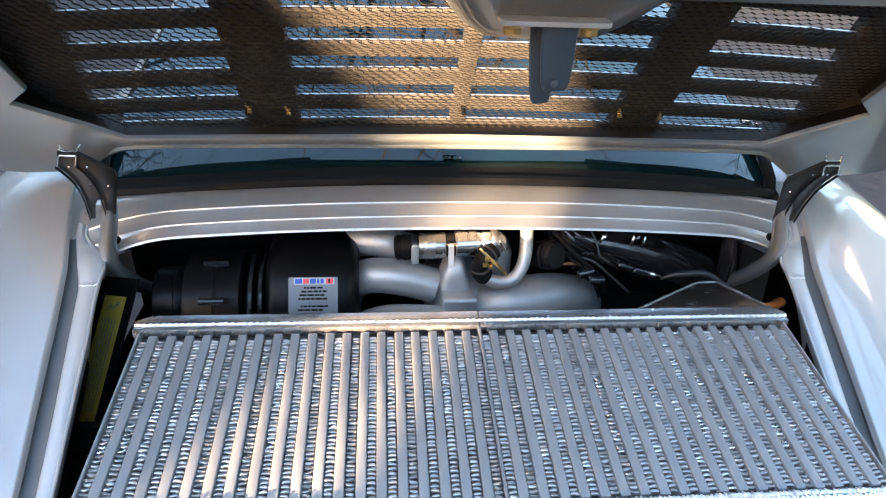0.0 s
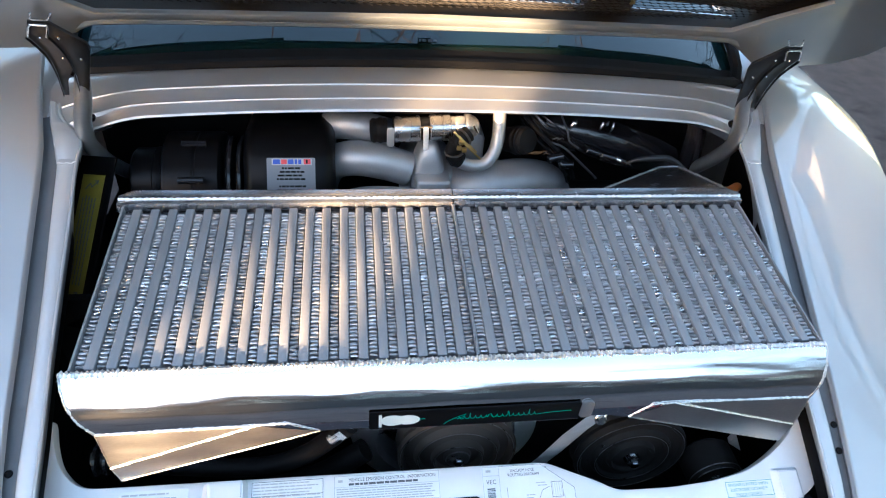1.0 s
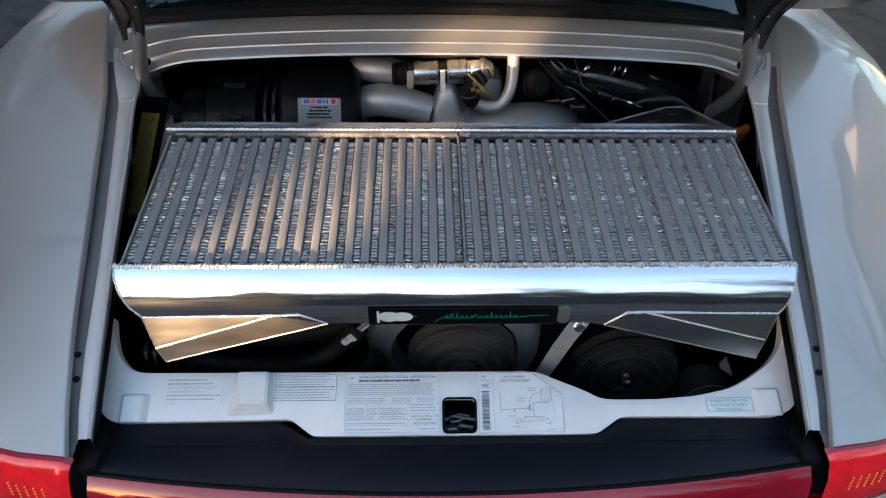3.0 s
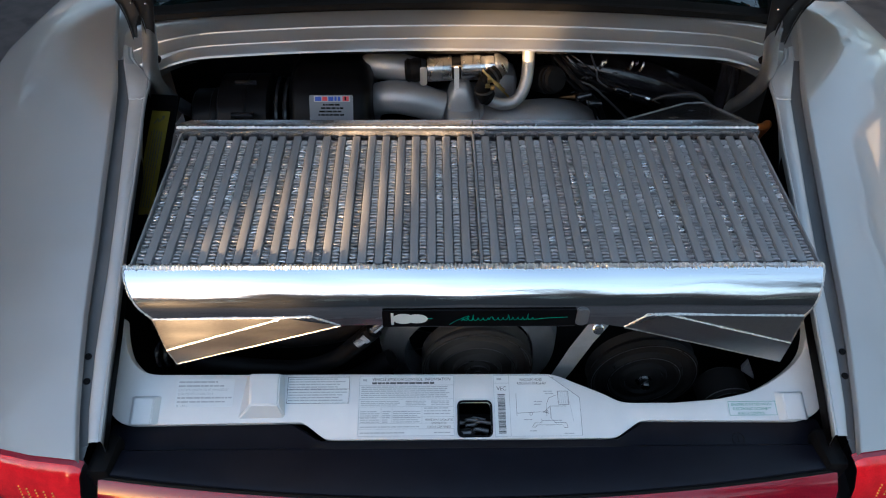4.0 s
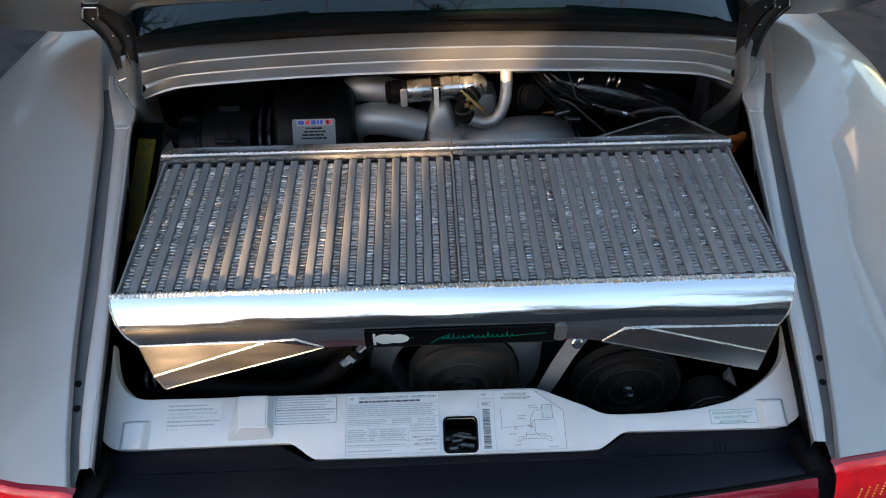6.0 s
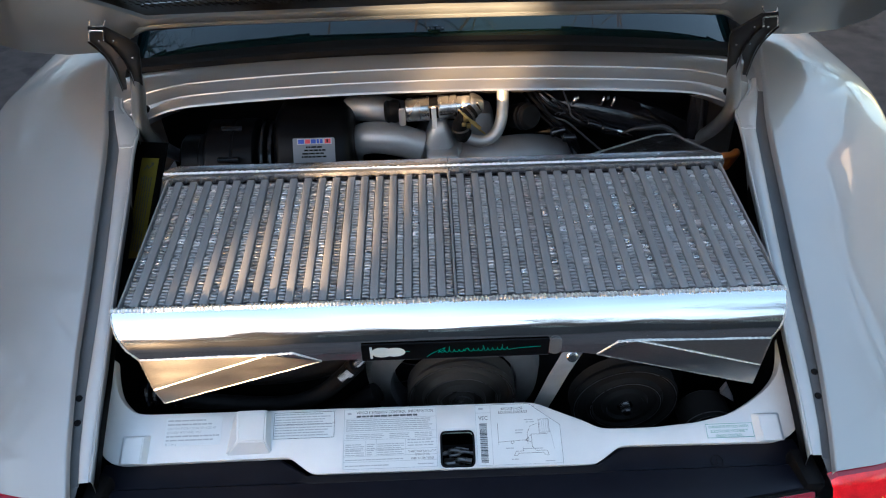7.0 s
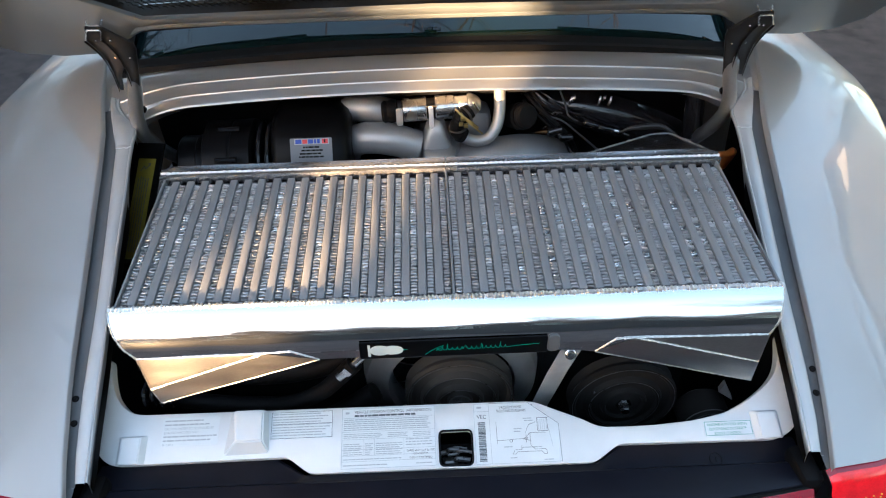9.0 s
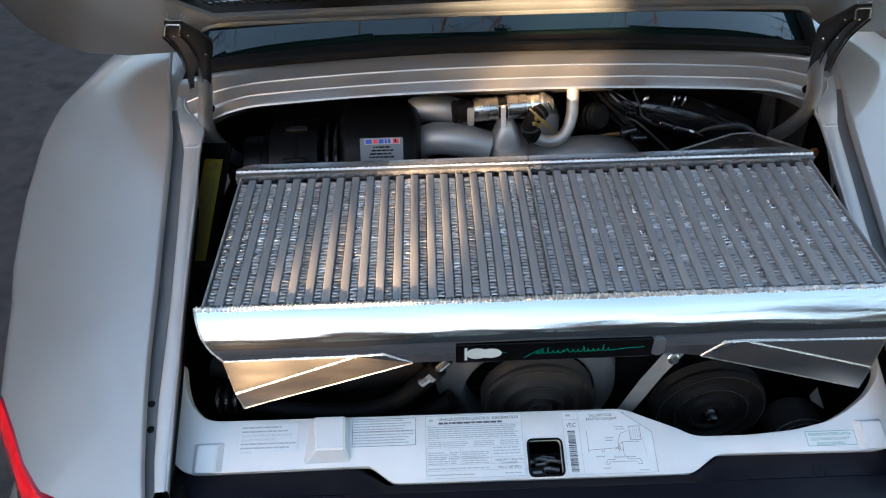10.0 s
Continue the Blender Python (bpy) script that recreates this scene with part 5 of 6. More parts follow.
bm = bmesh.new()
bead(bm, ic(-0.4435, -0.0035, 0.0010), ic(0.4480, -0.0035, 0.0010), 0.0040, step=0.0026, seed=8)
part("weld", bm, WELD, cooler, "bright weld bead")

# maker's plate: pale shapes and a green scribble on black
bm = bmesh.new()
BADGE = plane_at((-0.1175, -0.0405, 0.9082), (1, 0, 0), (0, 0.02, 1))
plate(bm, rounded(0, 0, 0.249, 0.0295, 0.0015, 2), [], 0.002, BADGE, 0)
flat(bm, 0, 0, 0.249, 0.0007, BADGE, 3)
flat(bm, 0.011, 0.004, 0.0145, 0.026, BADGE, 1)
for cx, rx, ry in ((0.027, 0.014, 0.0095), (0.044, 0.014, 0.0085)):
    bm.faces.new([bm.verts.new(BADGE @ Vector((cx + rx * math.cos(t), 0.0155 + ry * math.sin(t), 0.0007 + cx * 0.004))) for t in [2 * math.pi * k / 28 for k in range(28)]]).material_index = 1
flat(bm, 0.057, 0.0150, 0.064, 0.0162, BADGE, 2)
pts = [(0.086, 0.004), (0.094, 0.011), (0.104, 0.017), (0.111, 0.0205), (0.108, 0.0155), (0.101, 0.0115)]
for k in range(150):
    tall = 0.0055 if k % 37 in (21, 22, 23) else 0.0
    pts.append((0.102 + k * 0.00063 + 0.0011 * math.cos(k * 0.62), 0.0140 + k * 0.00001 + 0.0027 * math.sin(k * 0.62) + tall))
pts += [(0.203, 0.0145), (0.216, 0.0160), (0.238, 0.0172)]
ink_line(bm, pts, BADGE, 2, 0.0010)
part("maker_plate", bm, [BLACK, WHITE_SHAPE, material("badge_green", (0.02, 0.30, 0.19), 0.4), STEEL], cooler, "black plate with pale shapes and a green scribble", 0)
bm = bmesh.new()
plate(bm, rounded(0.2495, 0.0, 0.2660, 0.0295, 0.007, 4), [], 0.003, BADGE, bevel=0.001)
part("plate_holder", bm, GUTTER, cooler, "rounded grey end of the plate's holder")

# rounded bar along the far edge, in two lengths
for x0, x1 in ((-0.4430, 0.0090), (0.0110, 0.4525)):
    bm = bmesh.new()
    rows = []
    for i in range(25):
        x = x0 + (x1 - x0) * i / 24
        end = min(abs(x - x0) if x0 < -0.2 else 1, abs(x - x1) if x1 > 0.2 else 1)
        k = 1 if end > 0.02 else 0.7 + 0.3 * math.sqrt(max(0, end / 0.02))
        row = []
        for v, w in ((0.2425, -0.008), (0.243, 0.001), (0.2445, 0.0050), (0.2485, 0.0066), (0.253, 0.0050), (0.2555, 0.0060), (0.2615, 0.0085), (0.2695, 0.0090), (0.2755, 0.005), (0.2785, -0.004), (0.2795, -0.05)):
            row.append(ic(x, 0.2560 + (v - 0.2425) * 0.88 * k, w * k if w > 0 else w))
        rows.append(row)
    grid(bm, rows, flip=True)
    for row in (rows[0], rows[-1]):
        bm.faces.new([bm.verts.new(p) for p in row])
    part("far_tank", bm, WORN_ALU, cooler, "rounded aluminium tank edge")
bm = bmesh.new()
bead(bm, ic(-0.442, 0.2662, 0.0055), ic(0.4515, 0.2662, 0.0055), 0.0022, step=0.004, seed=12)
part("weld", bm, WELD, cooler, "bright weld bead")
bm = bmesh.new()
bead(bm, ic(SEAM, 0.004, 0.001), ic(SEAM, 0.253, 0.001), 0.0015, step=0.004, seed=13)
part("seam_weld", bm, TUBE_ALU, cooler)
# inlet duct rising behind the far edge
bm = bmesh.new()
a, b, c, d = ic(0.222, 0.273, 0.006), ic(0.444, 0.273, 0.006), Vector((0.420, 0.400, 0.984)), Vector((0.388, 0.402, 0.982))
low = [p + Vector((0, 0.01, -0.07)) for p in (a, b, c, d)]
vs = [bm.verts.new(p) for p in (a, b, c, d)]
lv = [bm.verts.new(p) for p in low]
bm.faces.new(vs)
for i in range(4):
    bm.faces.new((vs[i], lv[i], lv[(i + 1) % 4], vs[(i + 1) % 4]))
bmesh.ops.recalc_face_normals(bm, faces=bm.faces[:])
part("inlet_duct", bm, DARK_MIRROR_DUCT, cooler, "welded aluminium inlet duct")
bm = bmesh.new()
bead(bm, a, d, 0.0020, seed=31)
bead(bm, d, c, 0.0020, seed=32)
bead(bm, c, b, 0.0024, seed=33)
part("weld", bm, DULL_WELD, cooler, "bright weld bead")
bm = bmesh.new()
pipe(bm, [(0.338, 0.425, 0.975), (0.352, 0.420, 0.985), (0.372, 0.416, 0.990), (0.398, 0.413, 0.993), (0.414, 0.409, 0.990), (0.428, 0.402, 0.982), (0.442, 0.385, 0.975)], [0.002, 0.0035, 0.005, 0.0055, 0.005, 0.004, 0.003], 10, smooth_steps=4)
part("duct_rim", bm, HINGE_BLACK, cooler, "rolled rear rim of the duct")
# strap that holds the tank
bm = bmesh.new()
rows = []
for k, (x, y, z) in enumerate(((0.172, -0.0315, 0.9080), (0.170, -0.0260, 0.8960), (0.165, 0.010, 0.805), (0.1585, 0.045, 0.700), (0.155, 0.075, 0.62))):
    rows.append([(x - 0.016, y, z - 0.004), (x + 0.016, y, z + 0.004)])
grid(bm, rows)
bmesh.ops.solidify(bm, geom=bm.faces[:], thickness=0.003)
strap = part("strap", bm, STRAP_ALU, cooler, "flat aluminium strap")
bm = bmesh.new()
turned(bm, [(0.0001, 0.004), (0.005, 0.004), (0.006, 0.0), (0.008, -0.001)], plane_at((0.1685, -0.0310, 0.8890), (1, 0, 0), (0, 0.5, 1)), 12)
part("screw", bm, STEEL, strap)

# ---- engine under and behind the intercooler ----
# dark air filter drum on the left, lying across
AX = lambda x, y, z: pose(x, y, z, 0, 90, 0)
drum = thing("filter_housing", (-0.37, 0.50, 0.83), "ribbed black plastic filter drum with a clip", "engine part")
bm = bmesh.new()
turned(bm, [(0.0001, -0.005), (0.078, -0.003), (0.084, 0.0), (0.085, 0.045), (0.0835, 0.047), (0.0835, 0.049), (0.085, 0.051), (0.085, 0.085), (0.080, 0.088), (0.0001, 0.09)], AX(-0.430, 0.478, 0.905), 48)
part("drum", bm, BLACK, drum)
for x in (-0.334, -0.318, -0.302):
    bm = bmesh.new()
    turned(bm, [(0.075, 0.0), (0.083, 0.001), (0.085, 0.004), (0.083, 0.008), (0.075, 0.009)], AX(x, 0.480, 0.902), 40)
    part("ring", bm, BLACK_GLOSS, drum)
bm = bmesh.new()
turned(bm, [(0.0001, 0.0), (0.052, 0.0), (0.056, 0.004), (0.056, 0.035), (0.058, 0.037), (0.058, 0.045), (0.056, 0.048), (0.056, 0.062), (0.0001, 0.063)], AX(-0.492, 0.490, 0.900), 40)
part("neck", bm, BLACK, drum)
for y, z in ((0.395, 0.962), (0.455, 0.992)):
    bm = bmesh.new()
    pipe(bm, [(-0.400, y, z), (-0.362, y, z)], 0.0055, 10)
    part("clip", bm, BLACK_GLOSS, drum, "shiny dark clip")

tank2 = thing("oil_filler_tank", (-0.235, 0.50, 0.85), "black oil tank with a grey printed label", "engine part")
bm = bmesh.new()
rows = []
for x, k in ((-0.305, 0.86), (-0.298, 0.97), (-0.29, 1.0), (-0.20, 1.0), (-0.178, 0.97), (-0.166, 0.90), (-0.160, 0.75)):
    rows.append([(x, 0.50 + (y - 0.50) * k, 0.92 + (z - 0.92) * k) for y, z in ((0.42, 0.80), (0.385, 0.90), (0.392, 0.935), (0.425, 0.985), (0.445, 1.000), (0.48, 1.008), (0.56, 1.0), (0.60, 0.95), (0.6, 0.82))])
grid(bm, rows, closed=True)
for r_ in (rows[0], rows[-1]):
    bm.faces.new([bm.verts.new(p) for p in r_])
bmesh.ops.remove_doubles(bm, verts=bm.verts, dist=1e-5)
bmesh.ops.recalc_face_normals(bm, faces=bm.faces[:])
part("tank", bm, BLACK, tank2, smooth=60)
bm = bmesh.new()
OIL = plane_at((-0.267, 0.3885, 0.930), (1, 0, 0), (0, 0.033, 0.050))
plate(bm, rounded(0, 0, 0.076, 0.066, 0.002, 2), [], 0.001, OIL, 0)
flat(bm, 0.008, 0.0545, 0.071, 0.0648, OIL, 4, 0.0004)
x = 0.010
for k in range(5):
    wd = (0.011, 0.009, 0.009, 0.004, 0.005)[k]
    flat(bm, x, 0.056, x + wd, 0.0635, OIL, 2 if k != 1 else 3)
    x += wd + 0.0016
flat(bm, 0.058, 0.0555, 0.069, 0.064, OIL, 3)
flat(bm, 0.0615, 0.057, 0.0645, 0.063, OIL, 1, 0.0009)
rng = random.Random(2)
for k in range(8):
    if k == 4:
        continue
    bars(bm, 0.012 + rng.uniform(0, 0.012), 0.064 - rng.uniform(0, 0.012), 0.048 - k * 0.0058, 0.0030, OIL, 1, rng)
part("printed_label", bm, [GREY_LABEL, BLACK, BLUE_INK, RED_INK, material("label_white", (0.32, 0.33, 0.36), 0.4)], tank2, "grey label with blue and red print", 0)

manifold = thing("intake_manifold", (0.02, 0.54, 0.80), "sand-cast aluminium intake manifold with curved runners", "engine part")
bm = bmesh.new()
pipe(bm, [(-0.205, 0.59, 0.89), (-0.195, 0.565, 0.945), (-0.168, 0.540, 0.980), (-0.125, 0.528, 0.988), (-0.07, 0.53, 0.972)], [0.022, 0.024, 0.025, 0.026, 0.027], 18, smooth_steps=6)
part("runner", bm, CAST, manifold)
bm = bmesh.new()
pipe(bm, [(-0.190, 0.53, 0.85), (-0.172, 0.502, 0.918), (-0.14, 0.485, 0.947), (-0.09, 0.479, 0.947), (-0.035, 0.481, 0.928)], [0.026, 0.028, 0.030, 0.031, 0.030], 18, smooth_steps=6)
part("runner", bm, CAST, manifold)
bm = bmesh.new()
pipe(bm, [(-0.175, 0.44, 0.84), (-0.15, 0.425, 0.882), (-0.11, 0.418, 0.898), (-0.06, 0.42, 0.895), (-0.02, 0.43, 0.885)], [0.026, 0.028, 0.030, 0.031, 0.030], 18, smooth_steps=6)
part("runner", bm, CAST, manifold)
bm = bmesh.new()
box(bm, (-0.045, 0.47, 0.84), (0.050, 0.60, 0.925), bevel=0.016)
rows = []
for z, x0, x1, y0 in ((0.90, -0.032, 0.034, 0.448), (0.946, -0.026, 0.026, 0.452), (0.962, -0.021, 0.021, 0.456), (0.975, -0.016, 0.0165, 0.460), (0.983, -0.010, 0.011, 0.466), (0.986, -0.004, 0.005, 0.473)):
    rows.append([Vector((p, q, z)) for p, q in [(0.5 * (x0 + x1) + 0.5 * (x1 - x0) * math.copysign(abs(math.cos(a)) ** 0.5, math.cos(a)), 0.5 * (y0 + 0.515) + 0.5 * (0.515 - y0) * math.copysign(abs(math.sin(a)) ** 0.5, math.sin(a))) for a in [2 * math.pi * k / 24 for k in range(24)]]])
top = grid(bm, rows, closed=True)[-1]
bm.faces.new(top)
part("plenum", bm, CAST, manifold, smooth=60)
bm = bmesh.new()
box(bm, (-0.024, 0.425, 0.87), (0.036, 0.468, 0.937), bevel=0.006)
part("flange", bm, CAST, manifold, smooth=60)
bm = bmesh.new()
pipe(bm, [(0.03, 0.50, 0.865), (0.10, 0.485, 0.885), (0.17, 0.50, 0.885), (0.23, 0.53, 0.865), (0.27, 0.57, 0.82)], [0.045, 0.047, 0.046, 0.042, 0.036], 20, smooth_steps=6)
part("plenum_arm", bm, CAST, manifold)
bm = bmesh.new()
pipe(bm, [(0.13, 0.43, 0.845), (0.17, 0.425, 0.868), (0.22, 0.435, 0.860), (0.25, 0.46, 0.83)], [0.024, 0.026, 0.026, 0.024], 16, smooth_steps=6)
part("runner", bm, CAST, manifold)
bm = bmesh.new()
box(bm, (0.055, 0.53, 0.88), (0.112, 0.60, 0.972), bevel=0.020)
part("back_plate", bm, CAST, manifold)

valve = thing("idle_valve", (0.0, 0.49, 0.965), "satin metal valve cylinder with hose clamps", "engine part")
VX = pose(-0.062, 0.492, 1.000, 0, 87, 0)
for name, mat, prof in (
        ("cylinder", VALVE_ALU, [(0.0001, 0), (0.019, 0.0), (0.0215, 0.002), (0.022, 0.005), (0.022, 0.044), (0.021, 0.046), (0.0001, 0.046)]),
        ("sleeve", RUBBER, [(0.0001, 0.046), (0.0195, 0.046), (0.0195, 0.062), (0.0001, 0.062)]),
        ("cylinder", VALVE_ALU, [(0.0001, 0.062), (0.021, 0.062), (0.0225, 0.064), (0.0225, 0.082), (0.0215, 0.083), (0.0215, 0.0845), (0.0225, 0.0855), (0.0225, 0.097), (0.0001, 0.098)]),
        ("collar", STEEL, [(0.0001, 0.098), (0.020, 0.098), (0.0205, 0.104), (0.0195, 0.106), (0.0205, 0.108), (0.020, 0.122), (0.0001, 0.123)]),
        ("end_cap", DULL_WELD, [(0.0001, 0.123), (0.0215, 0.123), (0.0225, 0.126), (0.0225, 0.131), (0.0205, 0.134), (0.016, 0.142), (0.011, 0.147), (0.0001, 0.148)])):
    bm = bmesh.new()
    turned(bm, prof, VX, 32)
    part(name, bm, mat, valve)
bm = bmesh.new()
turned(bm, [(0.0001, -0.040), (0.017, -0.039), (0.021, -0.034), (0.0195, -0.028), (0.022, -0.022), (0.0205, -0.015), (0.0205, -0.010), (0.0001, -0.009)], VX, 24)
part("rubber_boot", bm, RUBBER, valve, "black rubber boot")
bm = bmesh.new()
plate(bm, rounded(-0.0062, -0.016, 0.0062, 0.018, 0.004, 3), [], 0.003, plane_at((-0.0675, 0.466, 0.998), (1, 0, 0), (0, 0.1, 1)), bevel=0.0008)
part("mounting_tab", bm, SATIN, valve, "bright bracket tab")
bm = bmesh.new()
plate(bm, [(x, v) for x, v in rounded(-0.0045, -0.052, 0.0045, 0.017, 0.0044, 4)], [], 0.002, plane_at((-0.0085, 0.4635, 1.003), (1, 0, 0.03), (0, 0.05, 1)), bevel=0.0006)
part("support_strap", bm, STRAP_ALU, valve, "narrow bright strap")
bm = bmesh.new()
pipe(bm, [(-0.018, 0.468, 1.017), (-0.008, 0.466, 1.020), (0.003, 0.468, 1.018)], 0.0016, 6)
part("strap_band", bm, DARK_STEEL, valve)
for x, z, lean in ((0.052, 1.004, 0.9), (0.061, 0.996, 1.0), (0.069, 0.985, 1.1)):
    bm = bmesh.new()
    pipe(bm, [(x - 0.016, 0.450, z + 0.016), (x - 0.006, 0.447, z + 0.006), (x + 0.006, 0.448, z - 0.005 * lean), (x + 0.017, 0.454, z - 0.017 * lean)], 0.0019, 7, smooth_steps=3)
    part("clamp_wire", bm, BRASS, valve, "brassy clamp wire")
for x, z in ((0.049, 1.002), (0.055, 0.988), (0.046, 0.992)):
    bm = bmesh.new()
    box(bm, (x - 0.004, 0.442, z - 0.003), (x + 0.004, 0.450, z + 0.004), bevel=0.001)
    part("clamp_lug", bm, BRASS, valve)
for p, q in (((0.070, 0.462, 1.026), (0.080, 0.466, 1.008)), ((0.060, 0.455, 0.994), (0.078, 0.460, 0.977))):
    bm = bmesh.new()
    pipe(bm, [p, q], 0.0022, 8)
    part("clamp_screw", bm, STEEL, valve)

hose = thing("bypass_hose", (0.07, 0.49, 0.91), "ribbed rubber elbow joined to a bent aluminium tube", "hose")
bm = bmesh.new()
bend = [(0.064, 0.470, 1.006), (0.050, 0.462, 0.998), (0.040, 0.460, 0.983), (0.041, 0.461, 0.968), (0.053, 0.462, 0.958)]
pipe(bm, bend, 0.0145, 16, smooth_steps=6)
part("rubber_elbow", bm, RUBBER, hose)
for k, (p, q) in enumerate(zip(bend, bend[1:])):
    bm = bmesh.new()
    p, q = Vector(p), Vector(q)
    c = p.lerp(q, 0.5)
    d = (q - p).normalized() * 0.0022
    pipe(bm, [c - d, c - d * 0.5, c + d * 0.5, c + d], [0.0145, 0.0170, 0.0170, 0.0145], 16)
    part("rib", bm, RUBBER if k % 2 else DARK_STEEL, hose)
bm = bmesh.new()
pipe(bm, [(0.048, 0.462, 0.960), (0.060, 0.462, 0.951), (0.080, 0.463, 0.946), (0.100, 0.466, 0.951), (0.113, 0.473, 0.966), (0.120, 0.484, 0.985), (0.122, 0.494, 1.006), (0.122, 0.503, 1.030)], 0.0112, 14, smooth_steps=6)
part("bent_tube", bm, CAST, hose, "bent aluminium tube")

# cables and connectors
rng = random.Random(11)
loom = thing("wiring_loom", (0.25, 0.54, 0.88), "tangle of black cables and connectors", "cables")
bm = bmesh.new()
turned(bm, [(0.0001, 0.030), (0.020, 0.029), (0.024, 0.024), (0.0225, 0.020), (0.0255, 0.018), (0.0255, 0.012), (0.0235, 0.010), (0.0265, 0.007), (0.0265, -0.004), (0.023, -0.006), (0.023, -0.03), (0.0001, -0.03)], pose(0.165, 0.515, 0.968, 60, 35, 10), 28)
part("pressure_cap", bm, RUBBER, loom, "round ribbed black cap")
runs = [[(0.185, 0.53, 1.012), (0.215, 0.505, 0.990), (0.261, 0.50, 0.967), (0.29, 0.498, 0.953), (0.332, 0.50, 0.936)],
        [(0.192, 0.53, 1.002), (0.216, 0.50, 0.977), (0.244, 0.496, 0.966), (0.269, 0.495, 0.946), (0.300, 0.497, 0.918), (0.325, 0.50, 0.895)],
        [(0.243, 0.53, 1.010), (0.250, 0.505, 0.994), (0.257, 0.50, 0.974), (0.275, 0.497, 0.962)],
        [(0.176, 0.53, 1.008), (0.205, 0.50, 0.985), (0.235, 0.49, 0.960), (0.262, 0.495, 0.930), (0.280, 0.50, 0.895)]]
for k in range(9):
    base = runs[k % 2 * 3]
    o = (rng.uniform(-0.012, 0.012), rng.uniform(0.0, 0.03), rng.uniform(-0.012, 0.008))
    runs.append([(x + o[0] + rng.uniform(-0.004, 0.004), y + o[1], z + o[2] + rng.uniform(-0.004, 0.004)) for x, y, z in base])
for k, pts in enumerate(runs):
    bm = bmesh.new()
    pipe(bm, pts, (0.0032, 0.0020, 0.0018, 0.0042)[k] if k < 4 else rng.choice((0.0022, 0.003, 0.0042)), 8, smooth_steps=6)
    part("cable", bm, GREY_CABLE if k in (1, 2) else (BLACK_GLOSS if k % 3 else RUBBER), loom, "thin grey wire" if k in (1, 2) else "")
for x, y, z, r_, l_, turn in ((0.214, 0.478, 0.950, 0.0095, 0.030, 40), (0.238, 0.476, 0.940, 0.0085, 0.026, 55), (0.284, 0.486, 0.966, 0.0075, 0.030, 75), (0.312, 0.484, 0.956, 0.0095, 0.034, 72)):
    bm = bmesh.new()
    turned(bm, [(0.0001, 0), (r_ * 0.8, 0.001), (r_, 0.003), (r_, l_ * 0.4), (r_ * 0.8, l_ * 0.42), (r_ * 0.8, l_ * 0.6), (r_ * 0.95, l_ * 0.62), (r_ * 0.9, l_ * 0.95), (r_ * 0.5, l_), (0.0001, l_)], pose(x, y, z, 0, turn + 35, 0), 14)
    part("connector", bm, BLACK_GLOSS, loom)
for pts, rad in (([(0.341, 0.486, 0.946), (0.352, 0.487, 0.942), (0.354, 0.487, 0.941), (0.366, 0.489, 0.936)], [0.0085, 0.0088, 0.0065, 0.0060]), ([(0.366, 0.489, 0.936), (0.378, 0.492, 0.930)], [0.0035, 0.0035]), ([(0.236, 0.474, 0.948), (0.243, 0.476, 0.935)], [0.0035, 0.003])):
    bm = bmesh.new()
    pipe(bm, pts, rad, 12)
    part("metal_tip", bm, STEEL, loom, "bright metal cable end")
for x, y, z, dz in ((0.2665, 0.525, 1.000, -0.016), (0.272, 0.525, 1.003, -0.012), (0.322, 0.522, 1.000, -0.018), (0.331, 0.522, 1.002, -0.010), (0.343, 0.522, 0.998, -0.018)):
    bm = bmesh.new()
    pipe(bm, [(x, y + 0.004, z), (x - 0.002, y, z + dz * 0.5), (x - 0.003, y + 0.003, z + dz)], [0.0022, 0.0030, 0.0020], 8, smooth_steps=3)
    part("clip", bm, STEEL, loom, "bright spring clip")
for k in range(7):
    bm = bmesh.new()
    x, z = 0.20 + rng.uniform(0, 0.14), 0.955 + rng.uniform(-0.02, 0.04)
    pipe(bm, [(x, 0.500, z), (x + 0.005, 0.492, z + 0.008), (x + 0.010, 0.498, z + 0.003)], 0.0013, 6, smooth_steps=3)
    part("tie", bm, GREY_CABLE if k % 3 == 0 else BLACK_GLOSS, loom)

duct = thing("heater_duct", (0.43, 0.56, 0.85), "glossy black heater duct with bands", "engine part")
bm = bmesh.new()
pipe(bm, [(0.24, 0.60, 0.955), (0.30, 0.58, 0.950), (0.37, 0.575, 0.932), (0.44, 0.585, 0.905), (0.50, 0.60, 0.87)], 0.042, 18, smooth_steps=5)
part("duct", bm, BLACK_GLOSS, duct)
bm = bmesh.new()
pipe(bm, [(0.512, 0.555, 1.008), (0.516, 0.545, 0.990), (0.520, 0.540, 0.960), (0.526, 0.54, 0.90)], [0.012, 0.018, 0.019, 0.019], 18, smooth_steps=5)
part("canister", bm, BLACK_GLOSS, duct)
bm = bmesh.new()
pipe(bm, [(-0.30, 0.62, 0.99), (-0.22, 0.61, 1.0), (-0.16, 0.62, 0.995)], 0.004, 8, smooth_steps=4)
pipe(bm, [(-0.33, 0.55, 1.005), (-0.30, 0.56, 1.01), (-0.25, 0.58, 0.99)], 0.003, 8, smooth_steps=4)
part("thin_pipe", bm, STEEL, duct)
ohose = thing("orange_hose", (0.53, 0.37, 0.93), "short orange-brown hose end", "hose")
bm = bmesh.new()
pipe(bm, [(0.50, 0.385, 0.945), (0.535, 0.395, 0.940), (0.552, 0.410, 0.935), (0.560, 0.43, 0.915), (0.561, 0.45, 0.88)], [0.005, 0.006, 0.008, 0.009, 0.009], 12, smooth_steps=5)
part("hose_body", bm, ORANGE, ohose)

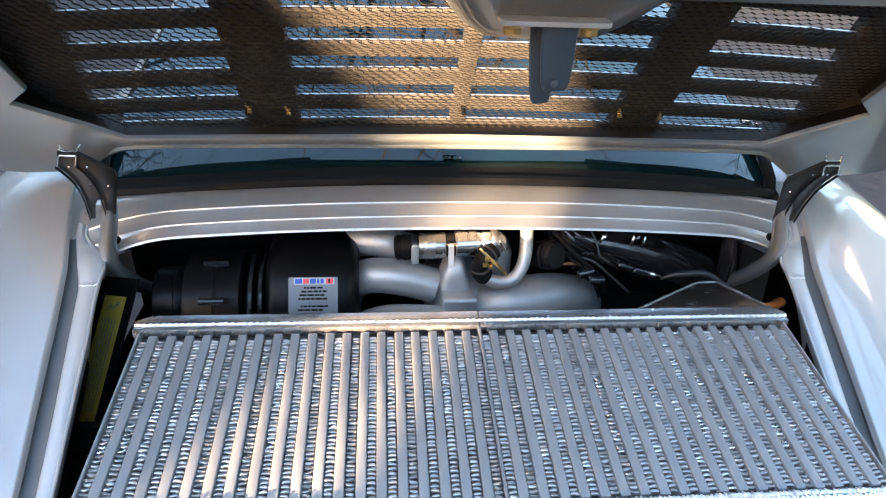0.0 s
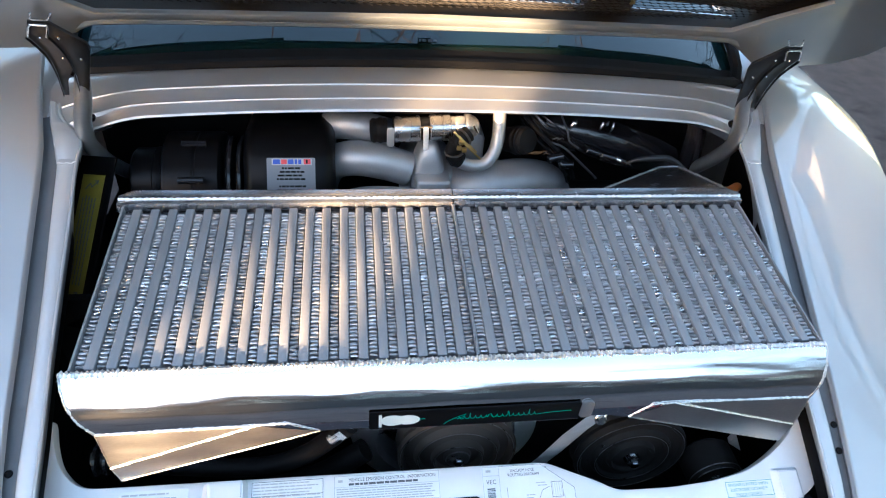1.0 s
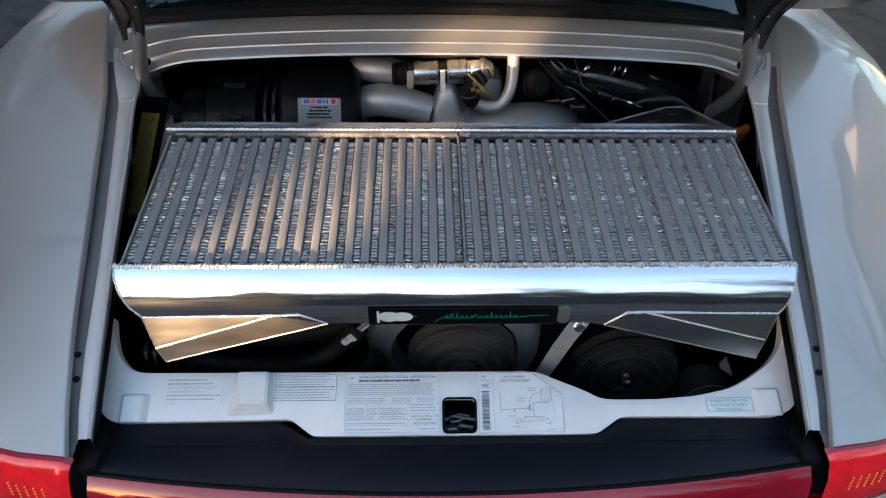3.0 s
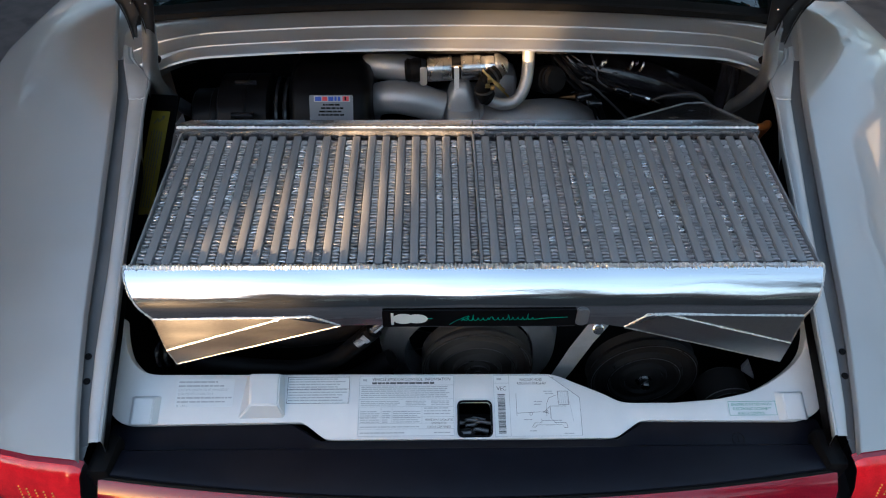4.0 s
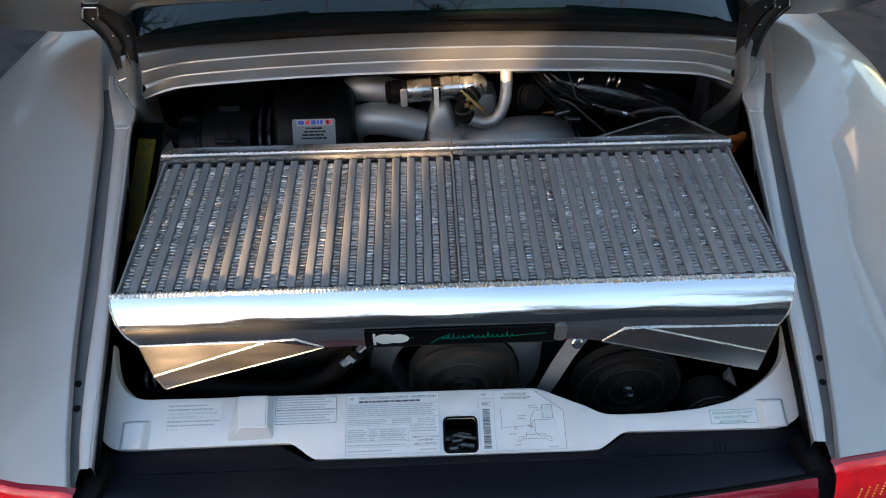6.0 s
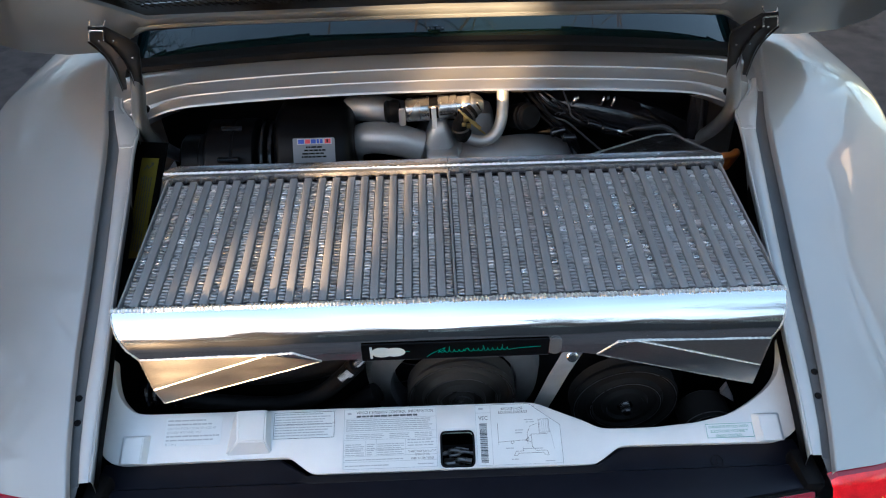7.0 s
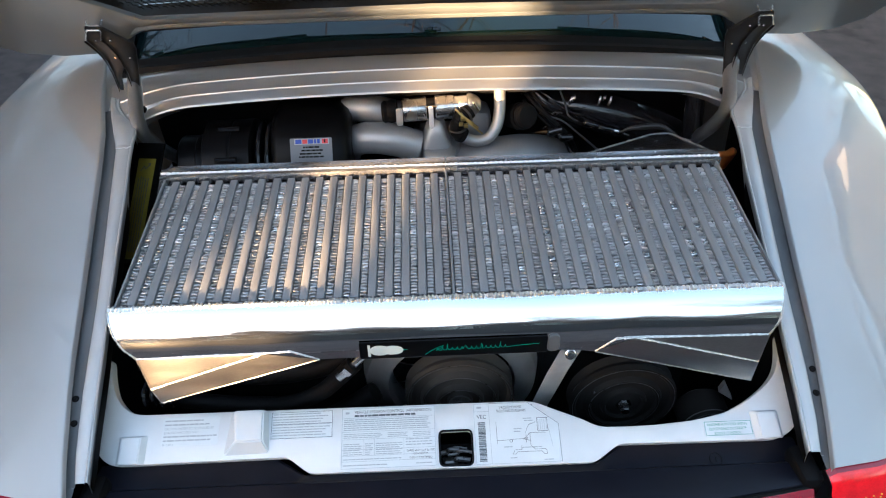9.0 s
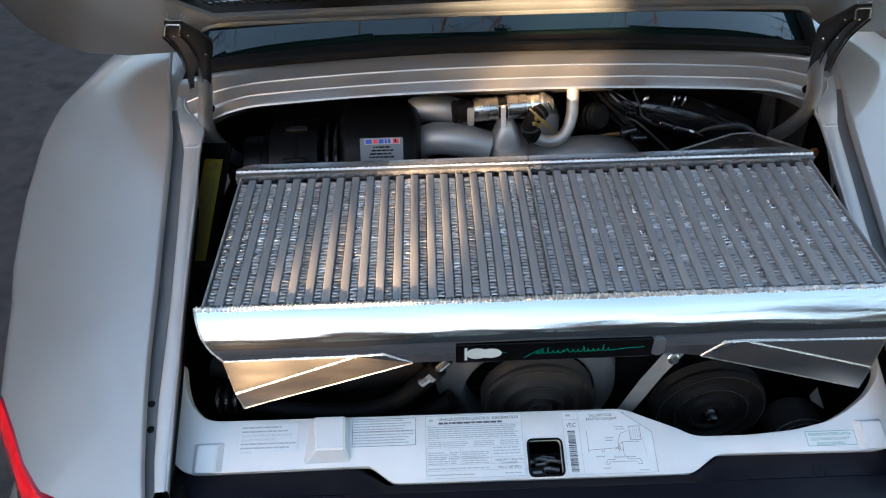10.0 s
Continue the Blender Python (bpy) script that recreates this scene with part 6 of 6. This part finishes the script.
# warning sticker on the bay's side, along the rail
warn = thing("warning_plate", (-0.55, 0.34, 0.86), "narrow yellow high-voltage warning label", "sign")
bm = bmesh.new()
tl, tr, bl = Vector((-0.551, 0.434, 0.949)), Vector((-0.518, 0.408, 0.945)), Vector((-0.585, 0.290, 0.803))
W = plane_at(bl, tl - bl, -(tr - tl))
LW = (tl - bl).length
plate(bm, [(-0.03, 0.012), (-0.03, -0.054), (LW + 0.03, -0.054), (LW + 0.03, 0.012)], [], 0.004, W, 2)
plate(bm, [(0, 0), (0, -0.042), (LW, -0.042), (LW, 0)], [], 0.001, W @ Matrix.Translation((0, 0, 0.0016)), 0)
WL = W @ Matrix.Translation((0, 0, 0.0018))
for x in (0.008, LW - 0.024):
    ink_line(bm, [(x, -0.010), (x + 0.010, -0.018), (x + 0.004, -0.022), (x + 0.015, -0.033)], WL, 1, 0.0022)
    ink_line(bm, [(x + 0.009, -0.031), (x + 0.015, -0.033), (x + 0.014, -0.026)], WL, 1, 0.0018)
rng = random.Random(6)
for k in range(5):
    bars(bm, 0.034, LW - 0.034, -0.010 - k * 0.006, 0.0022, WL, 1, rng)
part("label", bm, [YELLOW, INK, BLACK], warn, "", 0)

# pulleys, fan housing and hoses under the tank
BACK = lambda x, y, z: pose(x, y, z, 90, 0, 0)


def pulley(name, x, y, z, profile, label, mat=BLACK_GLOSS, bolts=0, bolt_r=0.05, rings=()):
    t = thing(name, (x, y, z - 0.1), label, "pulley")
    bm = bmesh.new()
    turned(bm, profile, BACK(x, y, z), 48)
    part("disc", bm, mat, t, smooth=30)
    bm = bmesh.new()
    turned(bm, [(0.0001, 0.022), (0.007, 0.022), (0.0095, 0.018), (0.0095, 0.008), (0.014, 0.007), (0.014, 0.0)], BACK(x, y, z) , 6)
    part("centre_bolt", bm, STEEL, t, "steel centre bolt")
    # edge highlights of the rims, added as thin rings of lighter steel
    for rr, hh in rings:
        bm = bmesh.new()
        turned(bm, [(rr - 0.0007, hh - 0.001), (rr - 0.0003, hh + 0.0005), (rr + 0.0003, hh + 0.0005), (rr + 0.0007, hh - 0.001)], BACK(x, y, z), 48, caps=False)
        part("rim_highlight", bm, LATCH_STEEL, t, "thin bright ring standing for the rim's highlight")
    for k in range(bolts):
        a = 2 * math.pi * k / bolts + 0.5
        bm = bmesh.new()
        turned(bm, [(0.0001, 0.006), (0.004, 0.006), (0.005, 0.004), (0.005, -0.004)], BACK(x + bolt_r * math.cos(a), y, z + bolt_r * math.sin(a)), 8)
        part("bolt", bm, STEEL, t)
    return t


fan_wheel = pulley("fan_pulley", 0.022, 0.08, 0.665, [(0.0001, 0.012), (0.020, 0.012), (0.022, 0.006), (0.034, 0.005), (0.036, 0.016), (0.040, 0.017), (0.042, 0.006), (0.058, 0.002), (0.060, 0.010), (0.064, 0.011), (0.068, 0.0), (0.082, -0.004), (0.086, 0.006), (0.092, 0.007), (0.094, 0.0), (0.088, -0.012), (0.094, -0.024), (0.094, -0.03), (0.05, -0.032)], "dark stepped fan pulley with a belt groove", DARK_STEEL, rings=((0.038, 0.017), (0.062, 0.011), (0.089, 0.007)))
pulley("compressor_pulley", 0.300, 0.06, 0.660, [(0.0001, 0.004), (0.016, 0.006), (0.03, 0.004), (0.033, 0.010), (0.037, 0.010), (0.040, 0.002), (0.054, 0.002), (0.057, 0.008), (0.062, 0.008), (0.066, 0.0), (0.080, 0.0), (0.084, 0.005), (0.090, 0.005), (0.092, -0.004), (0.086, -0.014), (0.092, -0.026), (0.05, -0.03)], "black compressor clutch pulley with three bolts", PULLEY_BLACK, 3, 0.060, rings=((0.0595, 0.008), (0.087, 0.005)))
pulley("filler_cap", 0.441, 0.03, 0.630, [(0.0001, 0.004), (0.024, 0.005), (0.034, 0.002), (0.036, 0.009), (0.040, 0.009), (0.042, 0.004), (0.043, -0.01), (0.043, -0.04), (0.03, -0.05)], "round black cap with a raised rim", PULLEY_BLACK, rings=((0.038, 0.0095), (0.0425, 0.004)))
bm = bmesh.new()
turned(bm, [(0.0001, 0.0165), (0.010, 0.0165), (0.0185, 0.0145), (0.0195, 0.0115)], BACK(0.022, 0.08, 0.665), 32)
part("hub", bm, LATCH_STEEL, fan_wheel, "greasy worn steel hub")
fan = thing("fan_housing", (0.01, 0.17, 0.56), "grey cast fan housing ring behind the pulley", "engine part")
bm = bmesh.new()
turned(bm, [(0.108, 0.0), (0.112, 0.012), (0.132, 0.010), (0.150, 0.0), (0.158, -0.03), (0.150, -0.06), (0.105, -0.06), (0.108, 0.0)], BACK(0.010, 0.125, 0.655), 56, caps=False)
part("ring", bm, SATIN, fan)
bm = bmesh.new()
for k in range(11):
    a = 2 * math.pi * k / 11
    m = BACK(0.010, 0.145, 0.655) @ Matrix.Rotation(a, 4, "Z")
    grid(bm, [[m @ Vector((0.04, -0.012, 0.01)), m @ Vector((0.04, 0.012, -0.02))], [m @ Vector((0.106, -0.018, 0.01)), m @ Vector((0.106, 0.020, -0.02))]])
part("fan_blades", bm, BLACK, fan)
hoses = thing("oil_hose", (-0.30, 0.06, 0.65), "thick black rubber hoses with a bright clamp", "hose")
for k, (pts, r_) in enumerate(((((-0.140, 0.035, 0.815), (-0.170, 0.04, 0.775), (-0.205, 0.045, 0.735), (-0.26, 0.05, 0.705), (-0.34, 0.06, 0.695), (-0.44, 0.07, 0.70)), 0.0135), (((-0.16, 0.10, 0.76), (-0.22, 0.10, 0.735), (-0.30, 0.10, 0.725), (-0.40, 0.10, 0.735), (-0.5, 0.11, 0.76)), 0.020), (((-0.12, 0.07, 0.70), (-0.20, 0.06, 0.65), (-0.32, 0.05, 0.63), (-0.45, 0.05, 0.64)), 0.018))):
    bm = bmesh.new()
    pipe(bm, pts, r_, 14, smooth_steps=6)
    part("hose_run", bm, RUBBER, hoses)
bm = bmesh.new()
pipe(bm, [(-0.146, 0.034, 0.808), (-0.152, 0.035, 0.800)], 0.0135, 6)
pipe(bm, [(-0.152, 0.035, 0.800), (-0.164, 0.037, 0.785)], 0.0115, 14)
part("clamp", bm, STEEL, hoses, "bright steel hose clamp")
bm = bmesh.new()
pipe(bm, [(-0.125, 0.033, 0.835), (-0.148, 0.034, 0.806)], 0.008, 14)
part("fitting", bm, STEEL, hoses)
for k in range(4):
    bm = bmesh.new()
    m = plane_at((-0.478 + 0.013 * k, 0.052, 0.742 - 0.001 * k), (0, 1, 0), (0, 0, 1))
    turned(bm, [(0.014, -0.004), (0.020, -0.003), (0.022, 0), (0.020, 0.003), (0.014, 0.004)], m, 18, caps=False)
    part("bellows_ring", bm, BLACK_GLOSS, hoses)
# filler block in the same shade colour as the bay plates
tank3 = thing("engine_block", (0.0, 0.35, 0.36), "plain block, its near-black colour standing for the bay's shade", "engine")
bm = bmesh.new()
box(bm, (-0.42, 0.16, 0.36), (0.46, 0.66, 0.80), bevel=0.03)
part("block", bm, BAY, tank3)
bm = bmesh.new()
tri = [Vector(p) for p in ((0.4602, 0.05, 0.708), (0.4838, 0.05, 0.665), (0.4544, 0.05, 0.6886))]
tri2 = [p + Vector((0.004, 0.012, -0.002)) for p in tri]
v1, v2 = [bm.verts.new(p) for p in tri], [bm.verts.new(p) for p in tri2]
bm.faces.new(v1)
bm.faces.new(v2[::-1])
for k in range(3):
    bm.faces.new((v1[k], v2[k], v2[(k + 1) % 3], v1[(k + 1) % 3]))
bmesh.ops.recalc_face_normals(bm, faces=bm.faces[:])
part("bracket", bm, CAST, tank3, "grey triangular bracket", 0)
